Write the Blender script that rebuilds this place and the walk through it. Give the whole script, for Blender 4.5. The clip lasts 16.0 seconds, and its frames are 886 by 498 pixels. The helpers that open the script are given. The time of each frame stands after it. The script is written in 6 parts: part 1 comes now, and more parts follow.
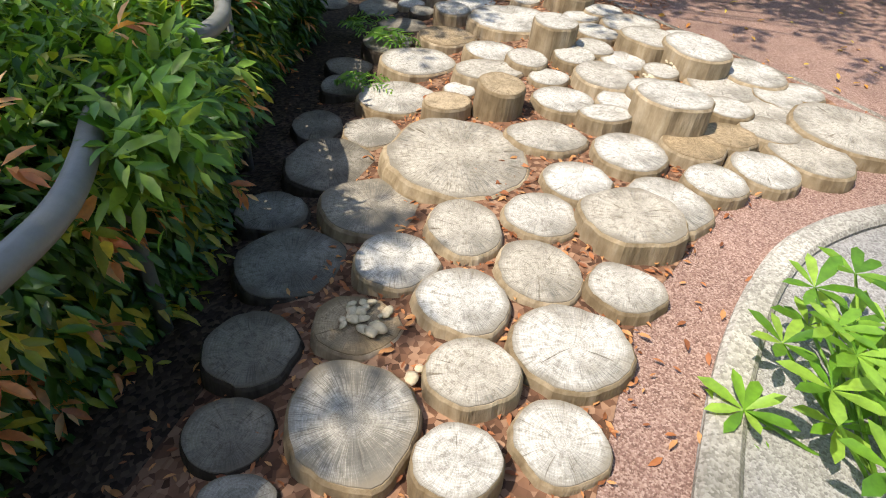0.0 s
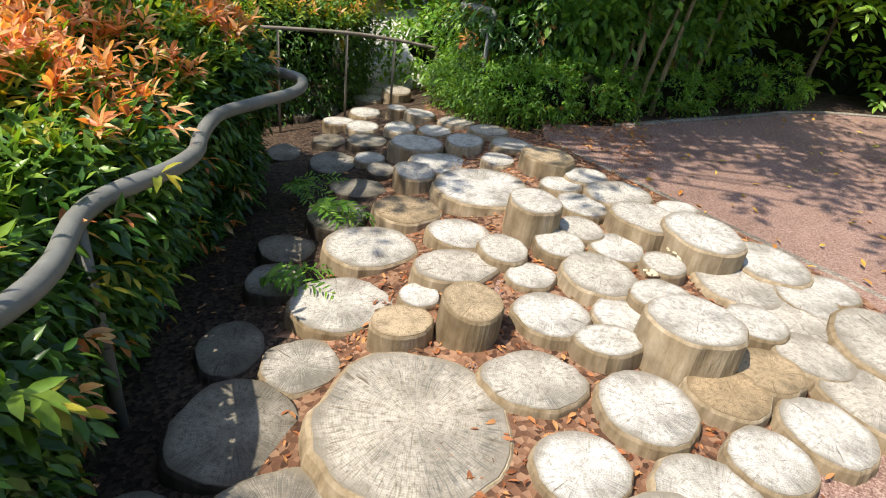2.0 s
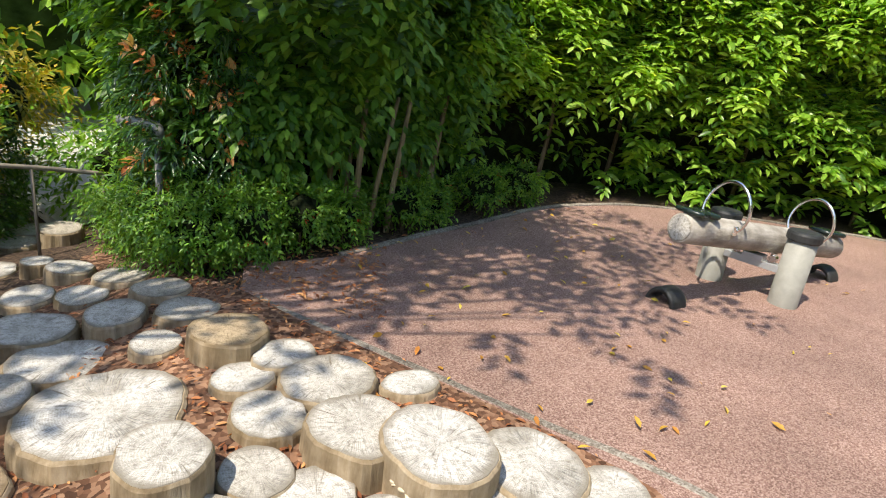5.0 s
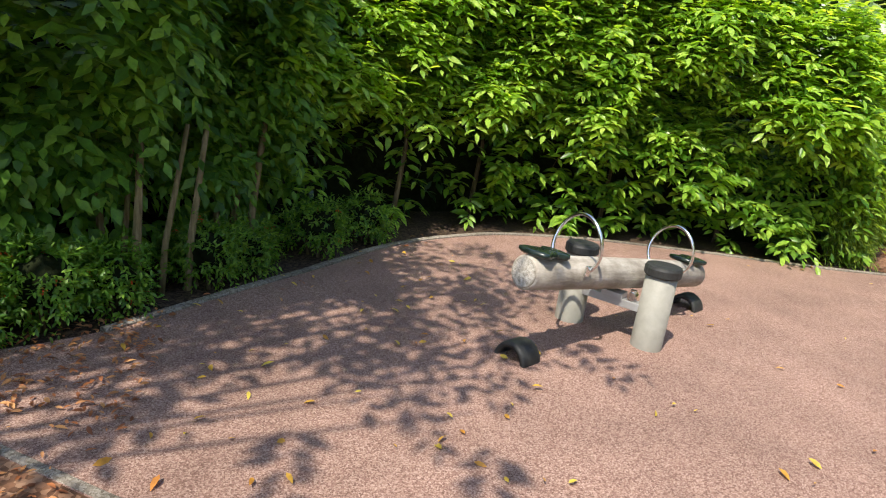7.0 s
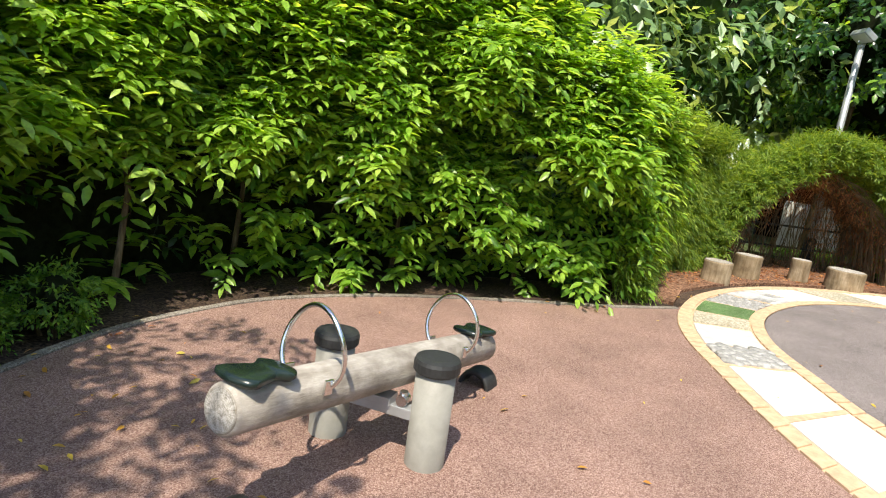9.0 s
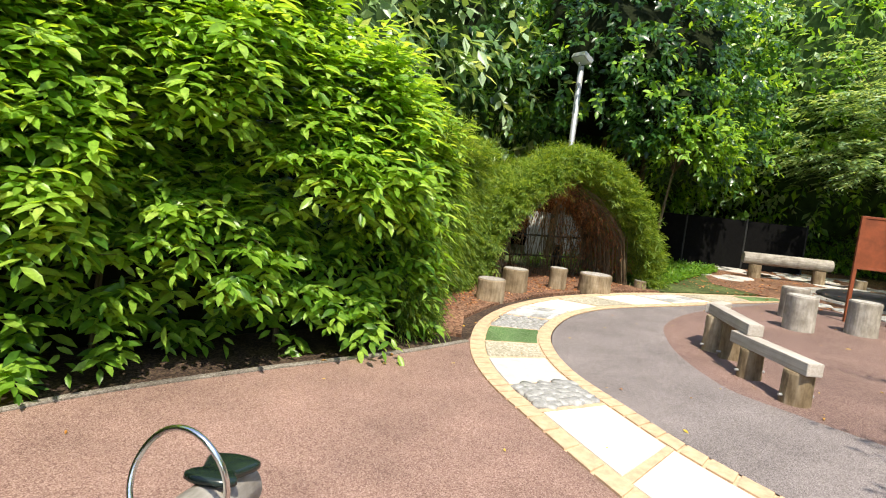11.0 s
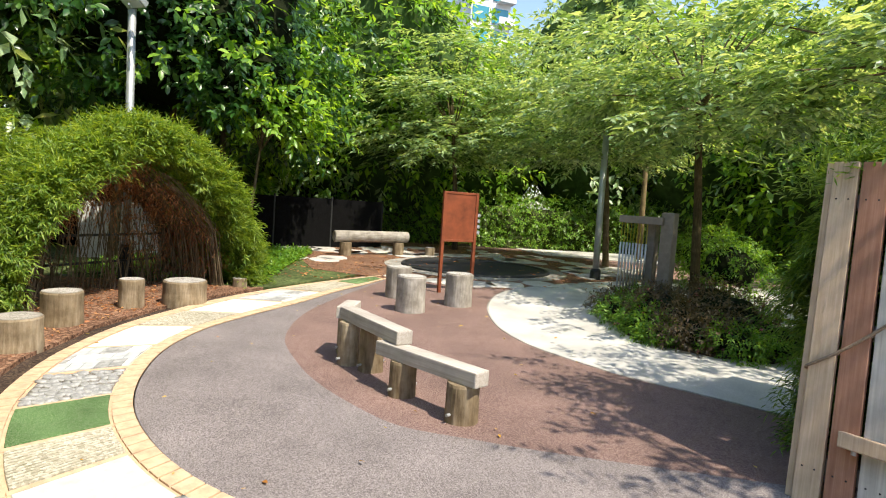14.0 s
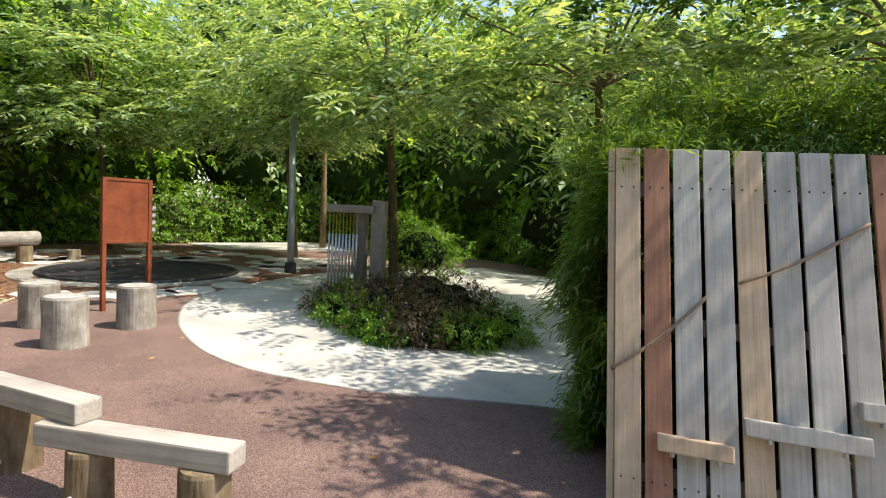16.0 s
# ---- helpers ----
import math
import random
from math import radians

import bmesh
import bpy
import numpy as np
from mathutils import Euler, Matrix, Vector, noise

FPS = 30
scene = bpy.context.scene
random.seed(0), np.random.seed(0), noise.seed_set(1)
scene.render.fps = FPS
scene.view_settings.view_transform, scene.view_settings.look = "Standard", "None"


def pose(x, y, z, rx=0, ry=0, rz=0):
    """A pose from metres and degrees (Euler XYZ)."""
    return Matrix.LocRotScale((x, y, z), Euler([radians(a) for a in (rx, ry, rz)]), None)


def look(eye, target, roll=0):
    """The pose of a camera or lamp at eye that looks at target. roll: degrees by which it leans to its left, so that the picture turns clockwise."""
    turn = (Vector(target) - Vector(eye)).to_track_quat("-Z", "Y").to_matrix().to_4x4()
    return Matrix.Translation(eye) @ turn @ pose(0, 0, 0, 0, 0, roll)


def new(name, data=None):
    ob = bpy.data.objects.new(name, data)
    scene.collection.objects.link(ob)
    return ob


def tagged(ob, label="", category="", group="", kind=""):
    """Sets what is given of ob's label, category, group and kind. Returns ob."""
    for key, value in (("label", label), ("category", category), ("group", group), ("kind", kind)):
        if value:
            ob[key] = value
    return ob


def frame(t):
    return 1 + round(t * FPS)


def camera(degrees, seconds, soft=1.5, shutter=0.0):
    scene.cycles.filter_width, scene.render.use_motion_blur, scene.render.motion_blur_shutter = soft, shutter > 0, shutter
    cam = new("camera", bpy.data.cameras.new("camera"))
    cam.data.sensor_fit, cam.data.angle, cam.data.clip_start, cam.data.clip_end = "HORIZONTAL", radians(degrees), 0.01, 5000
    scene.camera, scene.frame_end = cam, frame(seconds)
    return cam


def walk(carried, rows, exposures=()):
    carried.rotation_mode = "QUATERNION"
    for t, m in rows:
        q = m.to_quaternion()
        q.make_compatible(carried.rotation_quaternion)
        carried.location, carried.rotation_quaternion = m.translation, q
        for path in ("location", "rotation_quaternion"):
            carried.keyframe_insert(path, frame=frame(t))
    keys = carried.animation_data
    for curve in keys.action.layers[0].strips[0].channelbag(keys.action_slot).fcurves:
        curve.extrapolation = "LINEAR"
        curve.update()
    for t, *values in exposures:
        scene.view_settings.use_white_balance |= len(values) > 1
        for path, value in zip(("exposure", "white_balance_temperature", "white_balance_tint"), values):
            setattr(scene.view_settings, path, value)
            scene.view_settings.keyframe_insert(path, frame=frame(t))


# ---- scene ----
cam = camera(74.4, 16.0, 1.1)
PATH = [
    (0, (0.339, 0.448, 1.321), (0.011, 1.943, 0.033), 6.4),
    (0.5, (0.268, 0.681, 1.352), (-0.09, 2.228, 0.136), 6.6),
    (1, (0.216, 0.892, 1.358), (-0.163, 2.491, 0.218), 6.8),
    (1.5, (0.177, 1.121, 1.35), (-0.184, 2.775, 0.284), 7.3),
    (2, (0.139, 1.329, 1.374), (-0.171, 3.032, 0.373), 7.6),
    (2.5, (0.109, 1.555, 1.37), (-0.137, 3.3, 0.424), 7.6),
    (3, (0.126, 1.762, 1.405), (-0.04, 3.548, 0.522), 7.3),
    (3.5, (0.219, 1.982, 1.381), (0.105, 3.789, 0.531), 7.2),
    (4, (0.338, 2.216, 1.394), (0.365, 4.054, 0.607), 7.5),
    (4.5, (0.439, 2.395, 1.383), (0.636, 4.255, 0.674), 7.7),
    (7, (1.182, 3.143, 1.41), (1.833, 4.956, 0.869), 7.4),
    (7.5, (1.361, 3.371, 1.43), (2.098, 5.159, 0.922), 7.4),
    (8, (1.525, 3.55, 1.488), (2.382, 5.294, 1.016), 7.6),
    (8.5, (1.757, 3.7, 1.483), (2.763, 5.374, 1.054), 7.7),
    (9, (2.025, 3.885, 1.526), (3.202, 5.458, 1.15), 7.9),
    (11.5, (3.089, 5.009, 1.518), (4.909, 5.814, 1.322), 5.4),
    (12, (3.369, 5.153, 1.53), (5.265, 5.759, 1.344), 4.8),
    (12.5, (3.694, 5.257, 1.523), (5.648, 5.646, 1.348), 4.6),
    (13, (3.997, 5.328, 1.537), (5.985, 5.469, 1.368), 4.3),
    (13.5, (4.308, 5.422, 1.551), (6.299, 5.315, 1.385), 4.1),
    (14, (4.618, 5.449, 1.556), (6.581, 5.102, 1.399), 3.9),
    (14.5, (4.955, 5.453, 1.557), (6.861, 4.866, 1.417), 3.9),
    (15, (5.295, 5.486, 1.569), (7.104, 4.643, 1.438), 3.5),
    (15.5, (5.605, 5.541, 1.577), (7.274, 4.446, 1.447), 3.2),
    (16, (5.893, 5.54, 1.562), (7.372, 4.2, 1.426), 2.8),
]
walk(cam, [(t, look(eye, target, roll)) for t, eye, target, roll in PATH], [(0.0, 1.03, 6700.0, 10.0), (16.0, 1.03, 6700.0, 10.0)])

# ---- sky, sun ----
SUN = Vector((-0.40, -0.335, 0.855)).normalized()
world = bpy.data.worlds.new("world")
scene.world = world
world.use_nodes = True
sky = world.node_tree.nodes.new("ShaderNodeTexSky")
sky.sky_type, sky.sun_disc = "NISHITA", False
sky.sun_elevation, sky.sun_rotation = math.asin(SUN.z), math.atan2(SUN.x, SUN.y)
back = world.node_tree.nodes["Background"]
back.inputs["Strength"].default_value = 0.15
world.node_tree.links.new(sky.outputs[0], back.inputs[0])
sun = new("sun", bpy.data.lights.new("sun", "SUN"))
sun.data.energy, sun.data.angle, sun.data.color = 3.7, radians(0.6), (1.0, 0.93, 0.80)
sun.matrix_world = look(SUN * 50, (0, 0, 0))


# ---- materials ----
def shader(name, rough=0.7, spec=0.3, metal=0.0):
    m = bpy.data.materials.new(name)
    m.use_nodes = True
    b = m.node_tree.nodes["Principled BSDF"]
    b.inputs["Roughness"].default_value = rough
    b.inputs["Specular IOR Level"].default_value = spec
    b.inputs["Metallic"].default_value = metal
    return m, m.node_tree, b


def node(tree, kind, **inputs):
    n = tree.nodes.new(kind)
    for key, value in inputs.items():
        n.inputs[key.replace("_", " ")].default_value = value
    return n


def ramp(tree, source, stops):
    n = tree.nodes.new("ShaderNodeValToRGB")
    while len(n.color_ramp.elements) < len(stops):
        n.color_ramp.elements.new(0.5)
    for e, (at, col) in zip(n.color_ramp.elements, stops):
        e.position, e.color = at, (*col, 1)
    tree.links.new(source, n.inputs[0])
    return n.outputs[0]


def mixed(tree, a, b, factor, kind="MIX"):
    n = tree.nodes.new("ShaderNodeMix")
    n.data_type, n.blend_type = "RGBA", kind
    for slot, v in ((6, a), (7, b), (0, factor)):
        if isinstance(v, (int, float)):
            n.inputs[slot].default_value = v
        elif isinstance(v, tuple):
            n.inputs[slot].default_value = (*v, 1)
        else:
            tree.links.new(v, n.inputs[slot])
    return n.outputs[2]


def bumped(tree, bsdf, height, strength, distance=0.01):
    n = node(tree, "ShaderNodeBump", Strength=strength, Distance=distance)
    tree.links.new(height, n.inputs["Height"])
    tree.links.new(n.outputs[0], bsdf.inputs["Normal"])


def coords(tree, which="Object", scale=(1, 1, 1)):
    c = tree.nodes.new("ShaderNodeTexCoord")
    m = tree.nodes.new("ShaderNodeMapping")
    m.inputs["Scale"].default_value = scale
    tree.links.new(c.outputs[which], m.inputs[0])
    return m.outputs[0]


def noise_of(tree, at, scale, detail=4.0, rough=0.6):
    n = node(tree, "ShaderNodeTexNoise", Scale=scale, Detail=detail, Roughness=rough)
    tree.links.new(at, n.inputs["Vector"])
    return n.outputs["Fac"]


def granular(name, dark, mid, light, grain=160.0, rough=0.9, patch=0.25, bump=0.5):
    """Loose-grained ground: rubber crumb, asphalt, concrete, soil."""
    m, t, b = shader(name, rough, 0.2)
    at = coords(t)
    v = node(t, "ShaderNodeTexVoronoi", Scale=grain)
    t.links.new(at, v.inputs["Vector"])
    sep = t.nodes.new("ShaderNodeSeparateColor")
    t.links.new(v.outputs["Color"], sep.inputs[0])
    fine = ramp(t, sep.outputs[0], [(0.0, dark), (0.5, mid), (1.0, light)])
    big = ramp(t, noise_of(t, at, 1.3, 6), [(0.3, (1 - patch,) * 3), (0.7, (1 + patch * 0.6,) * 3)])
    t.links.new(mixed(t, fine, big, 1.0, "MULTIPLY"), b.inputs["Base Color"])
    bumped(t, b, v.outputs["Distance"], bump, 0.004)
    return m


def plain(name, col, rough=0.6, spec=0.3, metal=0.0, vary=0.25, scale=9.0, bump=0.15):
    m, t, b = shader(name, rough, spec, metal)
    at = coords(t)
    n = noise_of(t, at, scale, 8, 0.65)
    lo, hi = tuple(c * (1 - vary) for c in col), tuple(min(1, c * (1 + vary)) for c in col)
    t.links.new(ramp(t, n, [(0.3, lo), (0.7, hi)]), b.inputs["Base Color"])
    bumped(t, b, noise_of(t, at, scale * 8, 4), bump, 0.004)
    return m


def leafy(name, dark, mid, light, rough=0.42, through_light=0.35, spec=0.45):
    m, t, b = shader(name, rough, spec)
    g = t.nodes.new("ShaderNodeNewGeometry")
    col = ramp(t, g.outputs["Random Per Island"], [(0.0, dark), (0.5, mid), (1.0, light)])
    spots = noise_of(t, coords(t), 30.0, 3)
    col = mixed(t, col, ramp(t, spots, [(0.35, (0.75, 0.75, 0.75)), (0.7, (1.12, 1.12, 1.0))]), 1.0, "MULTIPLY")
    t.links.new(col, b.inputs["Base Color"])
    tr = t.nodes.new("ShaderNodeBsdfTranslucent")
    t.links.new(mixed(t, col, (2.1, 1.75, 0.6), 1.0, "MULTIPLY"), tr.inputs["Color"])
    mx = t.nodes.new("ShaderNodeMixShader")
    mx.inputs[0].default_value = through_light
    t.links.new(b.outputs[0], mx.inputs[1])
    t.links.new(tr.outputs[0], mx.inputs[2])
    t.links.new(mx.outputs[0], t.nodes["Material Output"].inputs["Surface"])
    return m


def cut_wood(name, tint=(1, 1, 1), mould_from=0.485, mould_to=0.63):
    """Sawn log face, bleached grey, with rings, radial cracks and stains."""
    m, t, b = shader(name, 0.85, 0.2)
    at = coords(t)
    info = t.nodes.new("ShaderNodeObjectInfo")
    warp = node(t, "ShaderNodeTexNoise", Scale=5.0, Detail=3.0)
    t.links.new(at, warp.inputs["Vector"])
    bent = mixed(t, at, warp.outputs["Color"], 0.05, "ADD")
    length = t.nodes.new("ShaderNodeVectorMath")
    length.operation = "LENGTH"
    shift = t.nodes.new("ShaderNodeVectorMath")
    shift.operation = "SUBTRACT"
    shift.inputs[1].default_value = (0.025, 0.025, 0.0)
    t.links.new(bent, shift.inputs[0])
    flat = t.nodes.new("ShaderNodeVectorMath")
    flat.operation = "MULTIPLY"
    flat.inputs[1].default_value = (1, 1, 0)
    t.links.new(shift.outputs[0], flat.inputs[0])
    t.links.new(flat.outputs[0], length.inputs[0])
    rings = t.nodes.new("ShaderNodeMath")
    rings.operation = "SINE"
    mul = t.nodes.new("ShaderNodeMath")
    mul.operation = "MULTIPLY"
    mul.inputs[1].default_value = 760.0
    t.links.new(length.outputs["Value"], mul.inputs[0])
    t.links.new(mul.outputs[0], rings.inputs[0])
    grad = t.nodes.new("ShaderNodeTexGradient")
    grad.gradient_type = "RADIAL"
    t.links.new(flat.outputs[0], grad.inputs[0])
    spoke = t.nodes.new("ShaderNodeTexNoise")
    spoke.noise_dimensions = "2D"
    spoke.inputs["Scale"].default_value = 1.0
    spoke.inputs["Detail"].default_value = 5.0
    comb = t.nodes.new("ShaderNodeCombineXYZ")
    m2 = t.nodes.new("ShaderNodeMath")
    m2.operation = "MULTIPLY"
    m2.inputs[1].default_value = 62.0
    t.links.new(grad.outputs["Fac"], m2.inputs[0])
    m3 = t.nodes.new("ShaderNodeMath")
    m3.operation = "MULTIPLY"
    m3.inputs[1].default_value = 5.0
    t.links.new(length.outputs["Value"], m3.inputs[0])
    m4 = t.nodes.new("ShaderNodeMath")
    m4.operation = "MULTIPLY_ADD"
    m4.inputs[1].default_value = 60.0
    t.links.new(info.outputs["Random"], m4.inputs[0])
    t.links.new(m3.outputs[0], m4.inputs[2])
    t.links.new(m2.outputs[0], comb.inputs[0])
    t.links.new(m4.outputs[0], comb.inputs[1])
    t.links.new(comb.outputs[0], spoke.inputs["Vector"])
    tone = ramp(t, info.outputs["Random"], [(0.0, (0.44, 0.405, 0.35)), (0.25, (0.49, 0.465, 0.425)), (0.5, (0.525, 0.51, 0.48)), (1.0, (0.59, 0.578, 0.555))])
    tone = mixed(t, tone, ramp(t, rings.outputs[0], [(0.0, (0.90, 0.885, 0.86)), (1.0, (1.04, 1.04, 1.04))]), 1.0, "MULTIPLY")
    tone = mixed(t, tone, ramp(t, spoke.outputs["Fac"], [(0.25, (0.40, 0.36, 0.31)), (0.315, (0.95, 0.945, 0.94)), (0.7, (1.05, 1.05, 1.05))]), 1.0, "MULTIPLY")
    streak = t.nodes.new("ShaderNodeTexNoise")
    streak.noise_dimensions = "2D"
    streak.inputs["Scale"].default_value, streak.inputs["Detail"].default_value = 1.0, 3.0
    stretch = t.nodes.new("ShaderNodeVectorMath")
    stretch.operation = "MULTIPLY"
    stretch.inputs[1].default_value = (4.5, 2.2, 1)
    t.links.new(comb.outputs[0], stretch.inputs[0])
    t.links.new(stretch.outputs[0], streak.inputs["Vector"])
    tone = mixed(t, tone, ramp(t, streak.outputs["Fac"], [(0.33, (0.62, 0.60, 0.57)), (0.47, (0.94, 0.935, 0.925)), (0.62, (1.08, 1.08, 1.08))]), 1.0, "MULTIPLY")
    stain = noise_of(t, coords(t, "Object"), 7.0, 7, 0.7)
    off = mixed(t, tone, (0.22, 0.19, 0.145), ramp(t, stain, [(0.50, (0, 0, 0)), (0.72, (0.75, 0.75, 0.75))]))
    speck = noise_of(t, coords(t), 55.0, 5, 0.75)
    off = mixed(t, off, ramp(t, speck, [(0.36, (0.55, 0.53, 0.50)), (0.52, (1.0, 1.0, 1.0)), (0.7, (1.08, 1.08, 1.08))]), 1.0, "MULTIPLY")
    mould = noise_of(t, coords(t), 3.2, 6, 0.75)
    blot = mixed(t, mould, streak.outputs["Fac"], 0.45)
    off = mixed(t, off, (0.105, 0.10, 0.09), ramp(t, blot, [(mould_from, (0, 0, 0)), (mould_to, (0.85, 0.85, 0.85))]))
    span = t.nodes.new("ShaderNodeVectorMath")
    span.operation = "DISTANCE"
    span.inputs[1].default_value = (0.5, 0.5, 0.5)
    flat2 = t.nodes.new("ShaderNodeVectorMath")
    flat2.operation = "MULTIPLY_ADD"
    flat2.inputs[1].default_value, flat2.inputs[2].default_value = (1, 1, 0), (0, 0, 0.5)
    t.links.new(coords(t, "Generated"), flat2.inputs[0])
    t.links.new(flat2.outputs[0], span.inputs[0])
    rim = t.nodes.new("ShaderNodeMath")
    rim.operation = "MULTIPLY_ADD"
    rim.inputs[1].default_value = 0.16
    t.links.new(stain, rim.inputs[0])
    t.links.new(span.outputs["Value"], rim.inputs[2])
    off = mixed(t, off, (0.19, 0.165, 0.13), ramp(t, rim.outputs[0], [(0.49, (0, 0, 0)), (0.575, (0.85, 0.85, 0.85))]))
    off = mixed(t, off, tint, 1.0, "MULTIPLY")
    t.links.new(off, b.inputs["Base Color"])
    bumped(t, b, mixed(t, spoke.outputs["Fac"], stain, 0.4), 0.6, 0.006)
    return m


def bark_wood(name, lo, mid, hi, across=30.0):
    """Weathered log side, with streaks along its length (object z)."""
    m, t, b = shader(name, 0.9, 0.15)
    info = t.nodes.new("ShaderNodeObjectInfo")
    at = coords(t, "Object", (across, across, 3.5))
    n = noise_of(t, at, 1.0, 6, 0.65)
    col = ramp(t, n, [(0.28, lo), (0.5, mid), (0.72, hi)])
    patch = noise_of(t, coords(t), 6.0, 5)
    col = mixed(t, col, ramp(t, patch, [(0.35, (0.65, 0.62, 0.58)), (0.65, (1.1, 1.08, 1.05))]), 1.0, "MULTIPLY")
    col = mixed(t, col, ramp(t, info.outputs["Random"], [(0.0, (0.7, 0.66, 0.6)), (1.0, (1.15, 1.15, 1.15))]), 1.0, "MULTIPLY")
    t.links.new(col, b.inputs["Base Color"])
    bumped(t, b, n, 0.8, 0.012)
    return m


def plank_wood(name, lo, hi, axis=2):
    """Sawn board with grain along one axis and a tone of its own."""
    m, t, b = shader(name, 0.8, 0.2)
    info = t.nodes.new("ShaderNodeObjectInfo")
    s = [55.0, 55.0, 55.0]
    s[axis] = 1.6
    at = coords(t, "Object", tuple(s))
    n = noise_of(t, at, 1.0, 6, 0.65)
    col = ramp(t, n, [(0.3, lo), (0.7, hi)])
    soft = noise_of(t, coords(t), 3.5, 5)
    col = mixed(t, col, ramp(t, soft, [(0.35, (0.82, 0.8, 0.78)), (0.65, (1.1, 1.08, 1.06))]), 1.0, "MULTIPLY")
    col = mixed(t, col, ramp(t, info.outputs["Random"], [(0.0, (0.85, 0.85, 0.85)), (1.0, (1.12, 1.12, 1.12))]), 1.0, "MULTIPLY")
    t.links.new(col, b.inputs["Base Color"])
    bumped(t, b, n, 0.3, 0.004)
    return m


RUBBER = granular("red_brown_rubber_crumb", (0.13, 0.072, 0.057), (0.242, 0.148, 0.120), (0.385, 0.272, 0.226), 190.0)
RUBBER_WORN = granular("dark_worn_brown_rubber", (0.095, 0.055, 0.046), (0.185, 0.115, 0.097), (0.305, 0.218, 0.188), 190.0)
LILAC = granular("mauve_grey_rubber_crumb", (0.095, 0.078, 0.076), (0.19, 0.162, 0.156), (0.33, 0.295, 0.28), 200.0)
SOIL = granular("dark_leafy_soil", (0.022, 0.014, 0.010), (0.055, 0.036, 0.026), (0.11, 0.075, 0.05), 60.0, patch=0.5, bump=1.0)
MULCH = granular("red_brown_wood_mulch", (0.06, 0.03, 0.018), (0.17, 0.085, 0.05), (0.32, 0.19, 0.12), 45.0, patch=0.4, bump=1.0)
PALE = granular("pale_cream_concrete", (0.40, 0.38, 0.345), (0.50, 0.48, 0.44), (0.60, 0.58, 0.535), 220.0, patch=0.25, bump=0.2)
KERB = granular("worn_grey_kerb_concrete", (0.20, 0.185, 0.16), (0.32, 0.30, 0.265), (0.42, 0.40, 0.36), 120.0, patch=0.5)
GREYCON = granular("grey_exposed_concrete", (0.17, 0.16, 0.155), (0.27, 0.26, 0.25), (0.36, 0.35, 0.34), 150.0, patch=0.3)
GRASSY = granular("low_green_ground", (0.035, 0.05, 0.015), (0.07, 0.10, 0.03), (0.14, 0.15, 0.06), 30.0, patch=0.5, bump=1.0)
YELLOW = plain("ochre_yellow_brick", (0.52, 0.365, 0.235), 0.85, 0.2, vary=0.22, scale=14)
TILEW = plain("white_stone_tile", (0.62, 0.60, 0.55), 0.8, 0.2, vary=0.12)
TILEG = plain("pale_grey_stone_slab", (0.42, 0.43, 0.42), 0.8, 0.2, vary=0.2)
TILEP = plain("greyish_white_stone_slab", (0.47, 0.465, 0.44), 0.8, 0.2, vary=0.18)
TILEB = granular("beige_pebbled_slab", (0.30, 0.27, 0.19), (0.42, 0.38, 0.29), (0.55, 0.51, 0.41), 55.0, bump=1.0)
TURF = granular("green_artificial_turf", (0.05, 0.12, 0.03), (0.11, 0.21, 0.07), (0.26, 0.32, 0.17), 260.0, patch=0.5, bump=1.0)
STONE = plain("smooth_grey_pebble", (0.30, 0.295, 0.28), 0.65, 0.3, vary=0.5, scale=14)
FACE = cut_wood("bleached_cut_log_face")
# Dark-stained wood, darkened further to carry the hedge's shade on the near logs.
FACE_SHADE_DARK = cut_wood("shade_blackened_log_face", (0.56, 0.54, 0.50), 0.43, 0.60)
FACE_MOULD = cut_wood("black_streaked_log_face", (0.97, 0.94, 0.89), 0.405, 0.53)
FACE_TAN = cut_wood("tan_brown_log_face", (0.88, 0.72, 0.52), 0.45, 0.61)
BARK = bark_wood("weathered_tan_log_side", (0.20, 0.15, 0.095), (0.32, 0.26, 0.18), (0.42, 0.36, 0.275), 22.0)
# Sides of the same logs, hedge shade put into the colour.
BARK_SHADE_DARK = bark_wood("shade_darkened_log_side", (0.03, 0.025, 0.02), (0.06, 0.05, 0.04), (0.10, 0.085, 0.07), 22.0)
GREYLOG = bark_wood("silver_grey_log_side", (0.25, 0.232, 0.205), (0.36, 0.343, 0.315), (0.46, 0.443, 0.415), 18.0)
BEAM = plank_wood("bleached_square_beam", (0.36, 0.325, 0.28), (0.54, 0.50, 0.45), 0)
BOARD = plank_wood("silver_grey_board", (0.40, 0.38, 0.345), (0.58, 0.555, 0.515), 2)
BOARDT = plank_wood("tan_weathered_board", (0.45, 0.325, 0.215), (0.64, 0.50, 0.37), 2)
BOARDR = plank_wood("red_brown_board", (0.31, 0.15, 0.095), (0.46, 0.25, 0.17), 2)
TWIG = bark_wood("brown_twig", (0.07, 0.05, 0.03), (0.15, 0.115, 0.07), (0.24, 0.19, 0.12), 60.0)
PALETRUNK = bark_wood("pale_tan_stem", (0.15, 0.115, 0.06), (0.29, 0.23, 0.13), (0.40, 0.33, 0.20), 60.0)
# Filler inside hedges and crowns; the near-black stands in for inner shade.
DARK = plain("near_black_shade_filler", (0.012, 0.016, 0.007), 0.95, 0.05, vary=0.6, scale=16, bump=1.0)
PIPE = plain("dull_grey_painted_pipe", (0.155, 0.155, 0.145), 0.5, 0.4, vary=0.15, scale=20)
STEEL = plain("polished_steel", (0.72, 0.72, 0.70), 0.22, 0.5, 1.0, vary=0.05)
